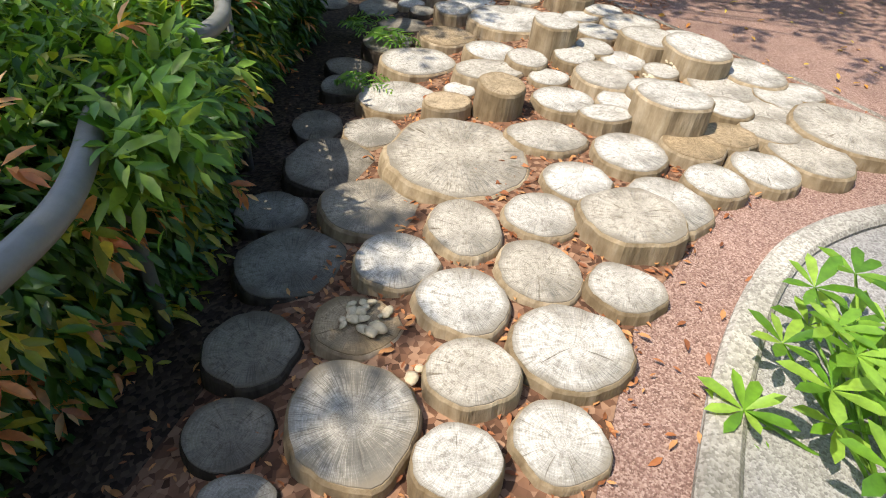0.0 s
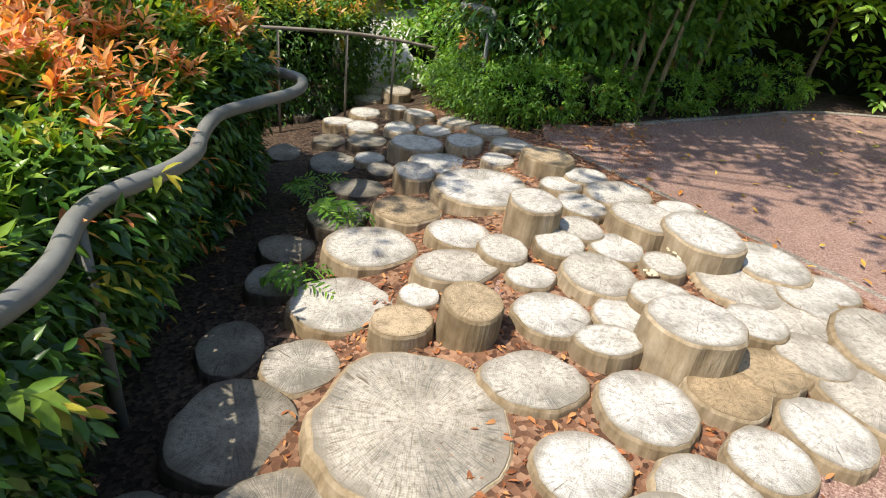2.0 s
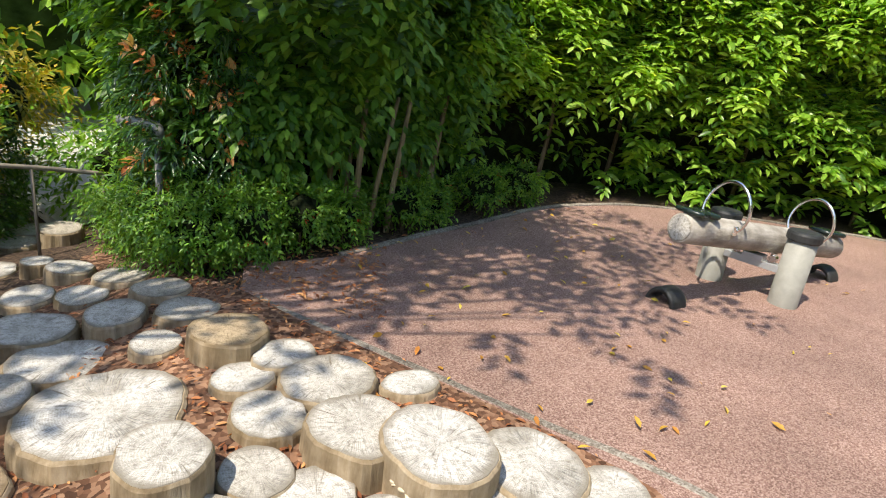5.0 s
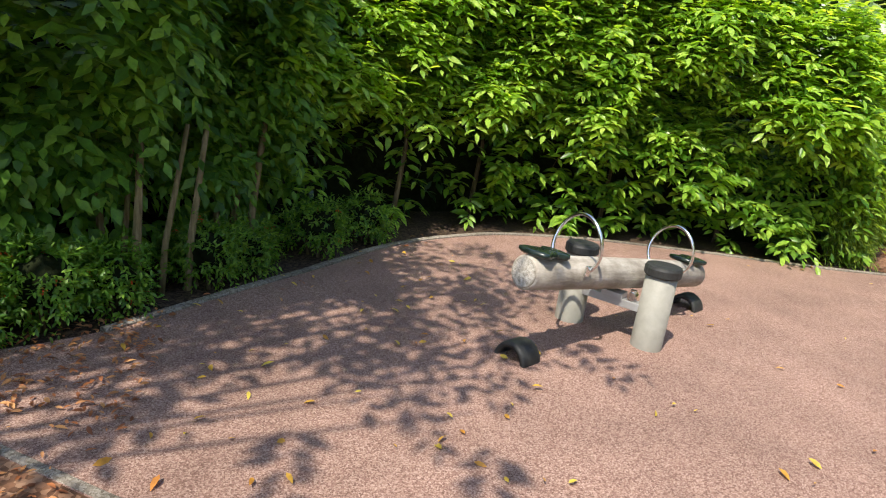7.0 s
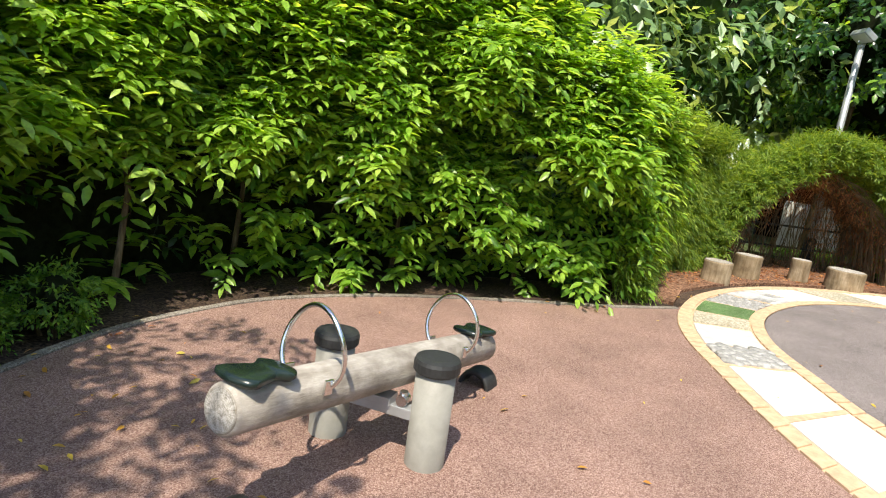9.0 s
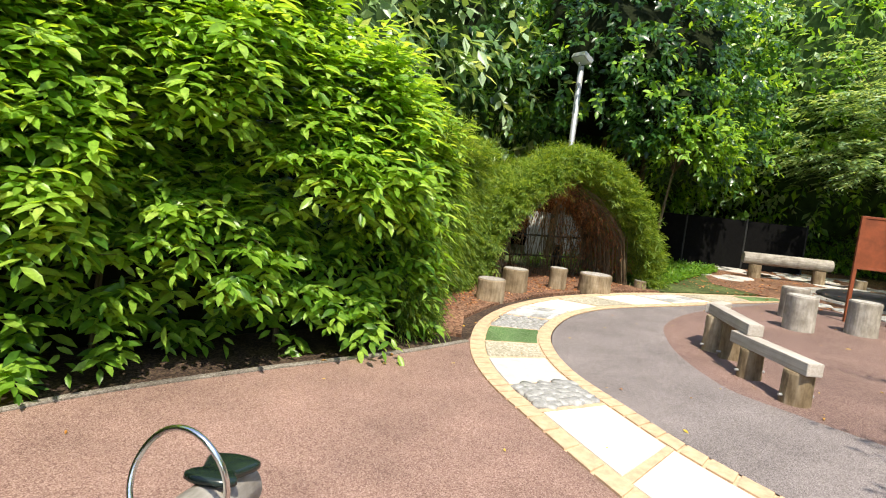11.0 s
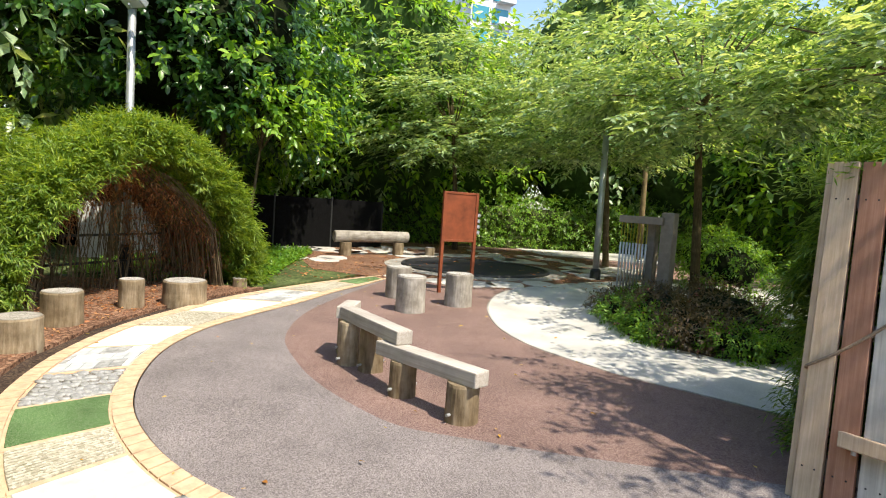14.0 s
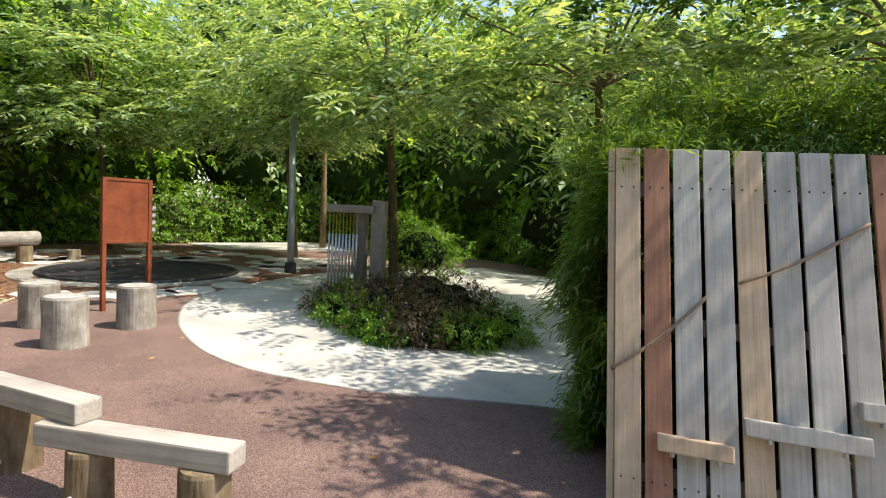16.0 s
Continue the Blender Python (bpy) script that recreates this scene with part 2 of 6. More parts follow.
GALV = plain("galvanised_grey_steel", (0.45, 0.46, 0.46), 0.45, 0.5, 0.6, vary=0.12)
POSTGREY = plain("grey_painted_post", (0.27, 0.265, 0.235), 0.6, 0.3, vary=0.14, scale=12)
# Body colour inside far crowns; the darker green stands in for inner shade.
CROWN_FILL = plain("dark_green_shade_filler", (0.04, 0.07, 0.02), 0.95, 0.05, vary=0.6, scale=3, bump=1.0)
# Dirty kerb concrete, darkened as well for shade over the back kerb.
KERB_OLD = granular("dirty_old_kerb_concrete", (0.12, 0.10, 0.08), (0.20, 0.175, 0.145), (0.31, 0.285, 0.245), 120.0, patch=0.6)
# Near-black sheet colour for the deep shade under the far trees.
VOID = plain("black_sheet_for_shade", (0.006, 0.006, 0.006), 0.95, 0.05, vary=0.5, scale=30)
BLACK = plain("black_rubber", (0.025, 0.026, 0.026), 0.55, 0.35, vary=0.3, scale=40)
SEATGREEN = plain("dark_green_moulded_plastic", (0.012, 0.022, 0.018), 0.25, 0.5, vary=0.2)
RUST = plain("rust_red_painted_metal", (0.21, 0.055, 0.022), 0.55, 0.35, vary=0.35, scale=5)
MATBLACK = plain("black_trampoline_mat", (0.022, 0.022, 0.026), 0.7, 0.25, vary=0.4, scale=30)
ROPE = plain("twisted_tan_rope", (0.27, 0.20, 0.14), 0.9, 0.1, vary=0.35, scale=60)
CHIMEPOST = plain("grey_brown_square_post", (0.21, 0.18, 0.145), 0.75, 0.25, vary=0.2)
WALLWHITE = plain("white_tower_wall", (0.72, 0.74, 0.76), 0.7, 0.3, vary=0.05)
GLASSBLUE = plain("teal_window_glass", (0.05, 0.28, 0.36), 0.15, 0.6, vary=0.2)
LAMPWHITE = plain("white_lamp_glass", (0.7, 0.7, 0.68), 0.25, 0.5, vary=0.05)
FUNGUS = plain("cream_shelf_fungus", (0.55, 0.46, 0.32), 0.9, 0.1, vary=0.3, scale=30)

# Hedge fronts: green kept dark to carry the shade on that side.
L_HEDGE = leafy("glossy_shade_green_leaves", (0.016, 0.056, 0.010), (0.044, 0.122, 0.018), (0.12, 0.23, 0.034), 0.32, 0.22)
# Hedge tops: lighter yellow-green with sunlight painted into it.
L_TOP = leafy("sun_lightened_top_leaves", (0.04, 0.12, 0.016), (0.115, 0.255, 0.032), (0.26, 0.39, 0.06), 0.36, 0.38)
L_RED = leafy("young_orange_red_leaves", (0.50, 0.15, 0.055), (0.70, 0.31, 0.13), (0.76, 0.50, 0.27), 0.40, 0.35)
L_GOLD = leafy("yellow_green_leaves", (0.16, 0.20, 0.02), (0.36, 0.34, 0.035), (0.55, 0.42, 0.06))
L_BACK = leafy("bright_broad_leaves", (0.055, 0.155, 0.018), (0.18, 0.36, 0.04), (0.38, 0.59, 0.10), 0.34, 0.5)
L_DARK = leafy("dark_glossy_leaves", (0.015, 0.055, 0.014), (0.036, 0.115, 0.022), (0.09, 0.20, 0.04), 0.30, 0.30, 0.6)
L_BAMBOO = leafy("fine_bamboo_leaves", (0.06, 0.13, 0.015), (0.15, 0.26, 0.035), (0.30, 0.40, 0.07), 0.45, 0.42)
L_THICKET = leafy("mid_green_glossy_leaves", (0.05, 0.135, 0.022), (0.12, 0.27, 0.038), (0.23, 0.39, 0.06), 0.42, 0.48, 0.4)
L_SCREEN = leafy("deep_green_bamboo_leaves", (0.05, 0.12, 0.02), (0.125, 0.24, 0.045), (0.24, 0.36, 0.09), 0.42, 0.42)
L_FEATHER = leafy("feathery_pinnate_leaves", (0.085, 0.17, 0.065), (0.235, 0.38, 0.18), (0.55, 0.68, 0.46), 0.34, 0.40)
# Top of the broadleaf hedge: young leaves lightened with painted sun.
L_SUNLIT = leafy("sun_lightened_hedge_leaves", (0.14, 0.29, 0.03), (0.28, 0.48, 0.065), (0.46, 0.64, 0.15), 0.33, 0.47)
L_WHORL = leafy("waxy_light_green_leaves", (0.07, 0.18, 0.02), (0.15, 0.31, 0.035), (0.27, 0.43, 0.07), 0.32, 0.32)
L_DUSK = leafy("dark_purple_green_leaves", (0.04, 0.038, 0.022), (0.105, 0.082, 0.048), (0.19, 0.13, 0.09))
L_DEAD = leafy("fallen_red_brown_leaves", (0.16, 0.05, 0.02), (0.38, 0.14, 0.055), (0.50, 0.26, 0.11), 0.7, 0.15)
L_FALLEN = leafy("fallen_yellow_leaves", (0.38, 0.15, 0.03), (0.52, 0.33, 0.05), (0.58, 0.48, 0.08), 0.6, 0.2)
L_FERN = leafy("green_fern_fronds", (0.06, 0.16, 0.018), (0.12, 0.27, 0.03), (0.22, 0.38, 0.05))
L_FLOWER = leafy("scarlet_flowers", (0.55, 0.03, 0.01), (0.62, 0.07, 0.02), (0.65, 0.13, 0.03), 0.5, 0.3)
L_PINK = leafy("magenta_flowers", (0.50, 0.06, 0.22), (0.6, 0.12, 0.32), (0.65, 0.25, 0.42), 0.5, 0.3)


# ---- building helpers ----
def mesh_of(bm, name, *mats, smooth=False):
    me = bpy.data.meshes.new(name)
    bm.to_mesh(me)
    bm.free()
    for m in mats:
        me.materials.append(m)
    if smooth:
        me.polygons.foreach_set("use_smooth", [True] * len(me.polygons))
    return me


def part(name, bm, material, parent, label="", m=None, smooth=False, kind=""):
    ob = new(name, mesh_of(bm, name, material, smooth=smooth))
    ob.parent = parent
    if m is not None:
        ob.matrix_basis = m
    return tagged(ob, label, kind=kind)


def thing(name, m, label, category, group="", kind=""):
    ob = new(name)
    ob.empty_display_size = 0.1
    ob.matrix_basis = m
    return tagged(ob, label, category, group, kind)


def box(bm, size, at=(0, 0, 0), bevel=0.0, turn=None):
    made = bmesh.ops.create_cube(bm, size=1)["verts"]
    mat = Matrix.Translation(at) @ (turn.to_4x4() if turn else Matrix()) @ Matrix.Diagonal((*size, 1))
    bmesh.ops.transform(bm, matrix=mat, verts=made)
    if bevel:
        edges = list({e for v in made for e in v.link_edges})
        bmesh.ops.bevel(bm, geom=edges, offset=bevel, segments=2, affect="EDGES", profile=0.6)
    return bm


def lathe(profile, sides=24, wobble=0.0, seed=0, squash=1.0):
    """A turned solid from (radius, z) pairs, with an uneven outline if wobble."""
    bm = bmesh.new()
    rows = []
    for r, z in profile:
        row = []
        for k in range(sides):
            a = 2 * math.pi * k / sides
            n = 1 + wobble * (noise.noise((math.cos(a) * 1.2 + seed * 7.3, math.sin(a) * 1.2, seed * 1.7)) + 0.4 * noise.noise((math.cos(a) * 4 + seed, math.sin(a) * 4, z * 2)))
            row.append(bm.verts.new((r * n * math.cos(a), r * n * math.sin(a) * squash, z)))
        rows.append(row)
    for a, b in zip(rows, rows[1:]):
        for k in range(sides):
            bm.faces.new((a[k], a[(k + 1) % sides], b[(k + 1) % sides], b[k]))
    bm.faces.new(rows[0][::-1])
    bm.faces.new(rows[-1])
    return bm


def smooth_line(points, closed=False, steps=8):
    """A Catmull-Rom curve through points."""
    pts = [Vector(p) for p in points]
    n, out = len(pts), []
    for i in range(n if closed else n - 1):
        p0 = pts[(i - 1) % n] if closed or i else pts[0] * 2 - pts[1]
        p1, p2 = pts[i], pts[(i + 1) % n]
        p3 = pts[(i + 2) % n] if closed or i + 2 < n else p2 * 2 - p1
        for k in range(steps):
            t = k / steps
            out.append(0.5 * (2 * p1 + (p2 - p0) * t + (2 * p0 - 5 * p1 + 4 * p2 - p3) * t * t + (3 * p1 - p0 - 3 * p2 + p3) * t ** 3))
    return out if closed else out + [pts[-1]]


def tube(points, radius, sides=10, bm=None, end=None):
    """A round bar along points; radius may run to end."""
    bm = bm or bmesh.new()
    pts = [Vector(p) for p in points]
    rows, side = [], None
    for i, p in enumerate(pts):
        d = (pts[min(i + 1, len(pts) - 1)] - pts[max(i - 1, 0)]).normalized()
        if side is None:
            side = d.orthogonal().normalized()
        side = (side - d * side.dot(d)).normalized()
        up = d.cross(side)
        r = radius if end is None else radius + (end - radius) * i / (len(pts) - 1)
        rows.append([bm.verts.new(p + (side * math.cos(a) + up * math.sin(a)) * r) for a in (2 * math.pi * k / sides for k in range(sides))])
    for a, b in zip(rows, rows[1:]):
        for k in range(sides):
            bm.faces.new((a[k], a[(k + 1) % sides], b[(k + 1) % sides], b[k]))
    bm.faces.new(rows[0][::-1])
    bm.faces.new(rows[-1])
    return bm


def slab(name, outline, z, material, label, thick=0.03, kind="structure"):
    """A flat piece of ground with an outline, of some thickness."""
    bm = bmesh.new()
    f = bm.faces.new([bm.verts.new((p[0], p[1], z)) for p in outline])
    if f.normal.z < 0:
        f.normal_flip()
    f.normal_update()
    if f.normal.z < 0:
        f.normal_flip()
    low = bmesh.ops.extrude_face_region(bm, geom=[f])
    bmesh.ops.translate(bm, verts=[v for v in low["geom"] if isinstance(v, bmesh.types.BMVert)], vec=(0, 0, -thick))
    bmesh.ops.recalc_face_normals(bm, faces=bm.faces)
    return tagged(new(name, mesh_of(bm, name, material)), label, "ground", kind=kind)


def kerb(name, points, width, z0, z1, material, label, closed=False, shift=0.0):
    """A kerb: a squared bar with chamfered edges along a line on the ground."""
    bm = bmesh.new()
    pts = smooth_line([(*p, 0) for p in points], closed, 6)
    c = width * 0.15
    rows = []
    for i, p in enumerate(pts):
        d = (pts[min(i + 1, len(pts) - 1)] - pts[max(i - 1, 0)]).normalized()
        nrm = Vector((-d.y, d.x, 0))
        p = p + nrm * shift
        w = width / 2 * (1 + 0.06 * noise.noise(p * 3))
        h = z1 + 0.006 * noise.noise(p * 4)
        rows.append([bm.verts.new(p + nrm * o + Vector((0, 0, z))) for o, z in ((-w, z0), (-w, h - c), (-w + c, h), (w - c, h), (w, h - c), (w, z0))])
    for a, b in zip(rows, rows[1:]):
        for k in range(5):
            bm.faces.new((a[k], a[k + 1], b[k + 1], b[k]))
    for row in (rows[0][::-1], rows[-1]):
        bm.faces.new(row)
    bmesh.ops.recalc_face_normals(bm, faces=bm.faces)
    return tagged(new(name, mesh_of(bm, name, material)), label, "kerb", kind="structure")


def ground_z(x, y):
    """The ground falls away towards the long hedge and beyond the log slices."""
    z = -0.22 * max(0.0, -x)
    if x < -0.3:
        z -= 0.07 * max(0.0, y - 6.2)
    return max(-0.95, z)


# ---- leaves ----
LEAF_FINE = (np.array([(0, 0, 0), (0.33, 0.42, 0.06), (0.33, 0, 0), (0.33, -0.42, 0.06), (0.68, 0.36, 0.03), (0.68, 0, -0.03), (0.68, -0.36, 0.03), (1, 0, -0.10)], float),
             [(0, 2, 1), (0, 3, 2), (1, 2, 5, 4), (2, 3, 6, 5), (4, 5, 7), (5, 6, 7)])
LEAF_PLAIN = (np.array([(0, 0, 0), (0.45, 0.5, 0.05), (1, 0, -0.06), (0.45, -0.5, 0.05), (0.5, 0, -0.02)], float),
              [(0, 4, 1), (1, 4, 2), (0, 3, 4), (4, 3, 2)])


LEAF_FAR = (np.array([(0, 0, 0), (0.45, 0.5, 0.04), (1, 0, -0.06), (0.45, -0.5, 0.04)], float), [(0, 2, 1), (0, 3, 2)])


def unit(a):
    return a / np.maximum(np.linalg.norm(a, axis=-1, keepdims=True), 1e-9)


def leaves(name, places, ways, tops, lengths, ratio, material, parent=None, shape=LEAF_FINE, label="", kind="stuff"):
    """One mesh of many leaves: bases, directions, upper sides, lengths, width as a share of length."""
    base, faces = shape
    x = unit(ways)
    y = unit(np.cross(tops, x))
    z = np.cross(x, y)
    n, k = len(places), len(base)
    s = lengths[:, None, None]
    v = places[:, None] + s * (base[None, :, 0:1] * x[:, None] + ratio * base[None, :, 1:2] * y[:, None] + base[None, :, 2:3] * z[:, None])
    loops = np.concatenate([np.array(f) for f in faces])
    sizes = np.array([len(f) for f in faces])
    me = bpy.data.meshes.new(name)
    me.vertices.add(n * k)
    me.vertices.foreach_set("co", v.reshape(-1).astype(np.float32))
    every = (np.arange(n)[:, None] * k + loops[None]).reshape(-1)
    me.loops.add(len(every))
    me.loops.foreach_set("vertex_index", every.astype(np.int32))
    sz = np.tile(sizes, n)
    me.polygons.add(len(sz))
    me.polygons.foreach_set("loop_start", (np.cumsum(sz) - sz).astype(np.int32))
    me.polygons.foreach_set("loop_total", sz.astype(np.int32))
    me.update(calc_edges=True)
    me.materials.append(material)
    ob = new(name, me)
    ob.parent = parent
    return tagged(ob, label, kind=kind)


def shoots(rng, roots, ways, length, count, leaf, droop=0.5, spread=0.9, flat=False, sag=0.3, face=0.35):
    """Leaves set along shoots that start at roots and grow along ways. Returns places, directions, upper sides, lengths."""
    n = len(roots)
    length = length * rng.uniform(0.6, 1.25, n)
    d = unit(ways)
    s = np.linspace(0.12, 1.0, count)
    up = np.array((0, 0, 1.0))
    side = unit(np.cross(d, up) + 1e-4)
    lift = np.cross(side, d)
    pos = roots[:, None] + d[:, None] * (s[None, :, None] * length[:, None, None])
    pos = pos - up * (droop * length[:, None, None] * (s ** 2)[None, :, None])
    head = unit(d[:, None] - up * (2 * droop * s[None, :, None]))
    sign = np.where(np.arange(count) % 2 == 0, 1.0, -1.0)[None, :, None]
    if flat:
        way = head * 0.55 + side[:, None] * sign * spread
    else:
        spin = rng.uniform(0, 6.28, (n, 1)) + np.arange(count)[None] * 2.4
        way = head * 0.7 + spread * (np.cos(spin)[..., None] * side[:, None] + np.sin(spin)[..., None] * lift[:, None])
    way = way - up * sag + rng.normal(0, 0.16, way.shape)
    top = up + rng.normal(0, 0.35, way.shape) + face * d[:, None]
    size = leaf * rng.uniform(0.65, 1.2, (n, count)) * (1.05 - 0.35 * s[None])
    way[:, -1] = head[:, -1] + rng.normal(0, 0.1, (n, 3))
    return pos.reshape(-1, 3), way.reshape(-1, 3), top.reshape(-1, 3), size.reshape(-1)


def stems(name, roots, ways, length, droop, radius, material, parent, picks):
    """Thin bent twigs under the shoots that stand out most."""
    bm = bmesh.new()
    for i in picks:
        p, d = Vector(roots[i]), Vector(ways[i]).normalized()
        tube([p + d * length * s - Vector((0, 0, droop * length * s * s)) for s in (-0.3, 0.1, 0.4, 0.7, 0.95)], radius, 4, bm, radius * 0.4)
    return part(name, bm, material, parent, kind="stuff")


def lumpy(p, scale=1.0, seed=0.0):
    return noise.noise(Vector((p[0] * scale + seed, p[1] * scale, p[2] * scale)))


def hedge_face(rng, line, height, count, bulge=0.15, lean=0.0, low=0.0, foot=0.0):
    """Points on the uneven front of a hedge whose foot follows line (x, y pairs, front on its right hand), with the ways out of it."""
    pts = np.array([(p.x, p.y) for p in smooth_line([(*p, 0) for p in line], False, 8)])
    seg = np.diff(pts, axis=0)
    run = np.r_[0, np.cumsum(np.hypot(*seg.T))]
    s = rng.uniform(0, run[-1], count)
    i = np.clip(np.searchsorted(run, s) - 1, 0, len(seg) - 1)
    f = ((s - run[i]) / (run[i + 1] - run[i]))[:, None]
    at = pts[i] + seg[i] * f
    out = unit(np.stack([seg[i][:, 1], -seg[i][:, 0]], -1))
    u = rng.uniform(0, 1, count)
    h = height(s / run[-1]) if callable(height) else np.full(count, float(height))
    z = low + u * (h - low)
    b = np.array([lumpy((a[0], a[1], zz), 1.6) + 0.5 * lumpy((a[0], a[1], zz), 4.0) for a, zz in zip(at, z)])
    push = foot * (1 - u) + bulge * b * 1.6 + lean * u - 0.35 * np.clip(u - 0.85, 0, 1) / 0.15 * 0.6
    p = np.c_[at + out * push[:, None], z]
    way = np.c_[out, 0.15 + 0.9 * np.clip(u - 0.75, 0, 1) * 3]
    return p, way + rng.normal(0, 0.45, p.shape)


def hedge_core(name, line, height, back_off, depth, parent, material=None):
    """The dense middle of a hedge as closed filler; DARK paints inner shade."""
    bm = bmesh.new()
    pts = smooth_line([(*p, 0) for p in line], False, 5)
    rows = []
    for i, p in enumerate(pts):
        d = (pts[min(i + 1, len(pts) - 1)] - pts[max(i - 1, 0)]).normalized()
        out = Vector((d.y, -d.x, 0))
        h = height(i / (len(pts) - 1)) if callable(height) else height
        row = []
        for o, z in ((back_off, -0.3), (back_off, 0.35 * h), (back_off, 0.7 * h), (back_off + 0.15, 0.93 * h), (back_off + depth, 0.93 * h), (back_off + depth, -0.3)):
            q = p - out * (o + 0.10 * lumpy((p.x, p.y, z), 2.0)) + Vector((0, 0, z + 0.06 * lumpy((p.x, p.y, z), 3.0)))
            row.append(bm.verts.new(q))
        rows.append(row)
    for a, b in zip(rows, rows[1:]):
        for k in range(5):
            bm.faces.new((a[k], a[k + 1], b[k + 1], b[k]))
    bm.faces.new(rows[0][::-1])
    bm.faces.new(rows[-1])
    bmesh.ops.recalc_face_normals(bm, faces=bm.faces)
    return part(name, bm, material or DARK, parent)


def crown_points(rng, centre, radii, count, shell=0.55, low=-1.0):
    """Points in an uneven crown, thicker towards its outside, with the ways out."""
    d = unit(rng.normal(0, 1, (count * 2, 3)))
    d = d[d[:, 2] > low][:count]
    r = rng.uniform(shell, 1.0, len(d)) * np.array([1 + 0.55 * lumpy(q, 1.7, centre[0]) for q in d])
    p = np.array(centre) + d * r[:, None] * np.array(radii)
    return p, d * np.array((1, 1, 0.5)) + rng.normal(0, 0.4, d.shape)

# ---- ground and paving ----
def ground_sheet():
    xs = sorted({-200, -120, -70, -40, -25, -15, -10, -7, -5, -4, -3, -2.5, -2, -1.5, -1.2, -0.9, -0.6, -0.3, -0.29, 0, 0.3, 2, 5, 9, 14, 20, 30, 50, 90, 200})
    ys = sorted({-200, -90, -40, -20, -10, -5, -2, 0, 2, 4, 5, 6, 6.5, 7, 8, 9, 10, 12, 15, 20, 30, 50, 90, 200})
    bm = bmesh.new()
    grid = [[bm.verts.new((x, y, ground_z(x, y) - 0.035)) for x in xs] for y in ys]
    for a, b in zip(grid, grid[1:]):
        for k in range(len(xs) - 1):
            bm.faces.new((a[k], a[k + 1], b[k + 1], b[k]))
    return tagged(new("ground", mesh_of(bm, "ground", SOIL)), "dark garden soil under the planting and playground", "ground", kind="structure")


ground_sheet()
BACK_KERB = [(-0.75, 5.98), (-0.15, 5.95), (0.53, 6.22), (1.1, 6.75), (1.77, 7.34), (2.3, 7.84), (2.93, 8.22), (3.72, 8.46), (4.72, 8.40), (5.89, 8.06), (7.07, 7.62), (8.0, 7.38)]
STRIP = [(2.75, 3.05), (1.9, 4.05), (1.41, 4.45), (0.96, 4.81), (0.33, 5.31), (0.12, 5.5)]
brown = [(0.0, -8), (26, -8), (26, 5.0), (17.5, 4.0), (15.4, 5.6), (12.9, 7.0), (10.8, 7.72), (9.0, 7.68), (8.06, 7.4)] + [(p.x, p.y) for p in smooth_line([(*p, 0) for p in BACK_KERB[::-1]], False, 6)][1:-7] + [(0.0, 5.7)]
slab("rubber_floor", brown, 0.0, RUBBER, "red-brown rubber crumb playground surface", 0.05)

OUTER = [(4.9, 1.6), (4.95, 3.0), (5.25, 4.2), (5.75, 5.12), (6.56, 6.13), (7.05, 6.68), (7.62, 7.13), (8.35, 7.5), (9.1, 7.74), (10.1, 7.85), (11.2, 7.75), (12.2, 7.45), (13.3, 6.98), (14.4, 6.3), (15.5, 5.45), (16.4, 4.6)]
INNER = [(5.9, 1.5), (6.0, 2.9), (6.25, 4.0), (6.80, 5.0), (7.35, 5.66), (7.80, 6.16), (8.28, 6.52), (8.85, 6.80), (9.55, 6.97), (10.4, 7.02), (11.3, 6.85), (12.15, 6.46), (13.1, 5.95), (14.2, 5.45), (15.1, 4.95), (16.0, 4.5)]
outer = [(p.x, p.y) for p in smooth_line([(*p, 0) for p in OUTER], False, 10)]
inner = [(p.x, p.y) for p in smooth_line([(*p, 0) for p in INNER], False, 10)]
BROWN_EDGE = [(15.9, 4.5), (14.6, 5.05), (13.4, 5.52), (12.2, 5.88), (11.0, 5.98), (10.1, 5.80), (9.42, 5.56), (8.82, 5.22), (8.50, 4.95), (8.28, 4.5), (8.08, 4.05), (7.8, 3.3), (7.55, 2.6)]
edge = [(p.x, p.y) for p in smooth_line([(*p, 0) for p in BROWN_EDGE], False, 6)]
slab("brown_circle", edge + [(7.4, 1.5), (8.0, -1.0), (16.5, -1.0), (17.0, 2.0)], 0.004, RUBBER_WORN, "darker worn brown rubber circle round the bench", 0.05)
slab("mauve_path", inner + edge + [(6.9, 1.5)], 0.004, LILAC, "mauve-grey rubber crumb path", 0.05)
WHITE_EDGE = [(8.1, 1.2), (8.71, 1.76), (9.35, 2.30), (9.78, 2.68), (10.38, 3.02), (10.95, 3.26), (11.75, 3.37), (12.75, 3.27), (13.77, 3.0), (14.9, 2.45), (15.9, 1.5), (16.7, 0.2), (17.4, -1.2)]
white = [(p.x, p.y) for p in smooth_line([(*p, 0) for p in WHITE_EDGE], False, 6)]
slab("pale_path", white + [(17.0, -6), (9.0, -6), (8.0, -1)], 0.008, PALE, "pale cream concrete path dappled with shade", 0.05)
slab("far_path", [(26.2, -1.2), (26.2, -6.6), (22.4, -5.2), (23.6, -1.4)], 0.0165, PALE, "pale sunlit path beyond the trampoline", 0.04)
slab("far_paving", [(16.0, 4.6), (15.2, 2.4), (16.7, 0.3), (17.4, -1.3), (24, -3), (26, 3), (22, 7), (17, 6)], 0.0125, MULCH, "red-brown mulch round the stepping stones", 0.04)
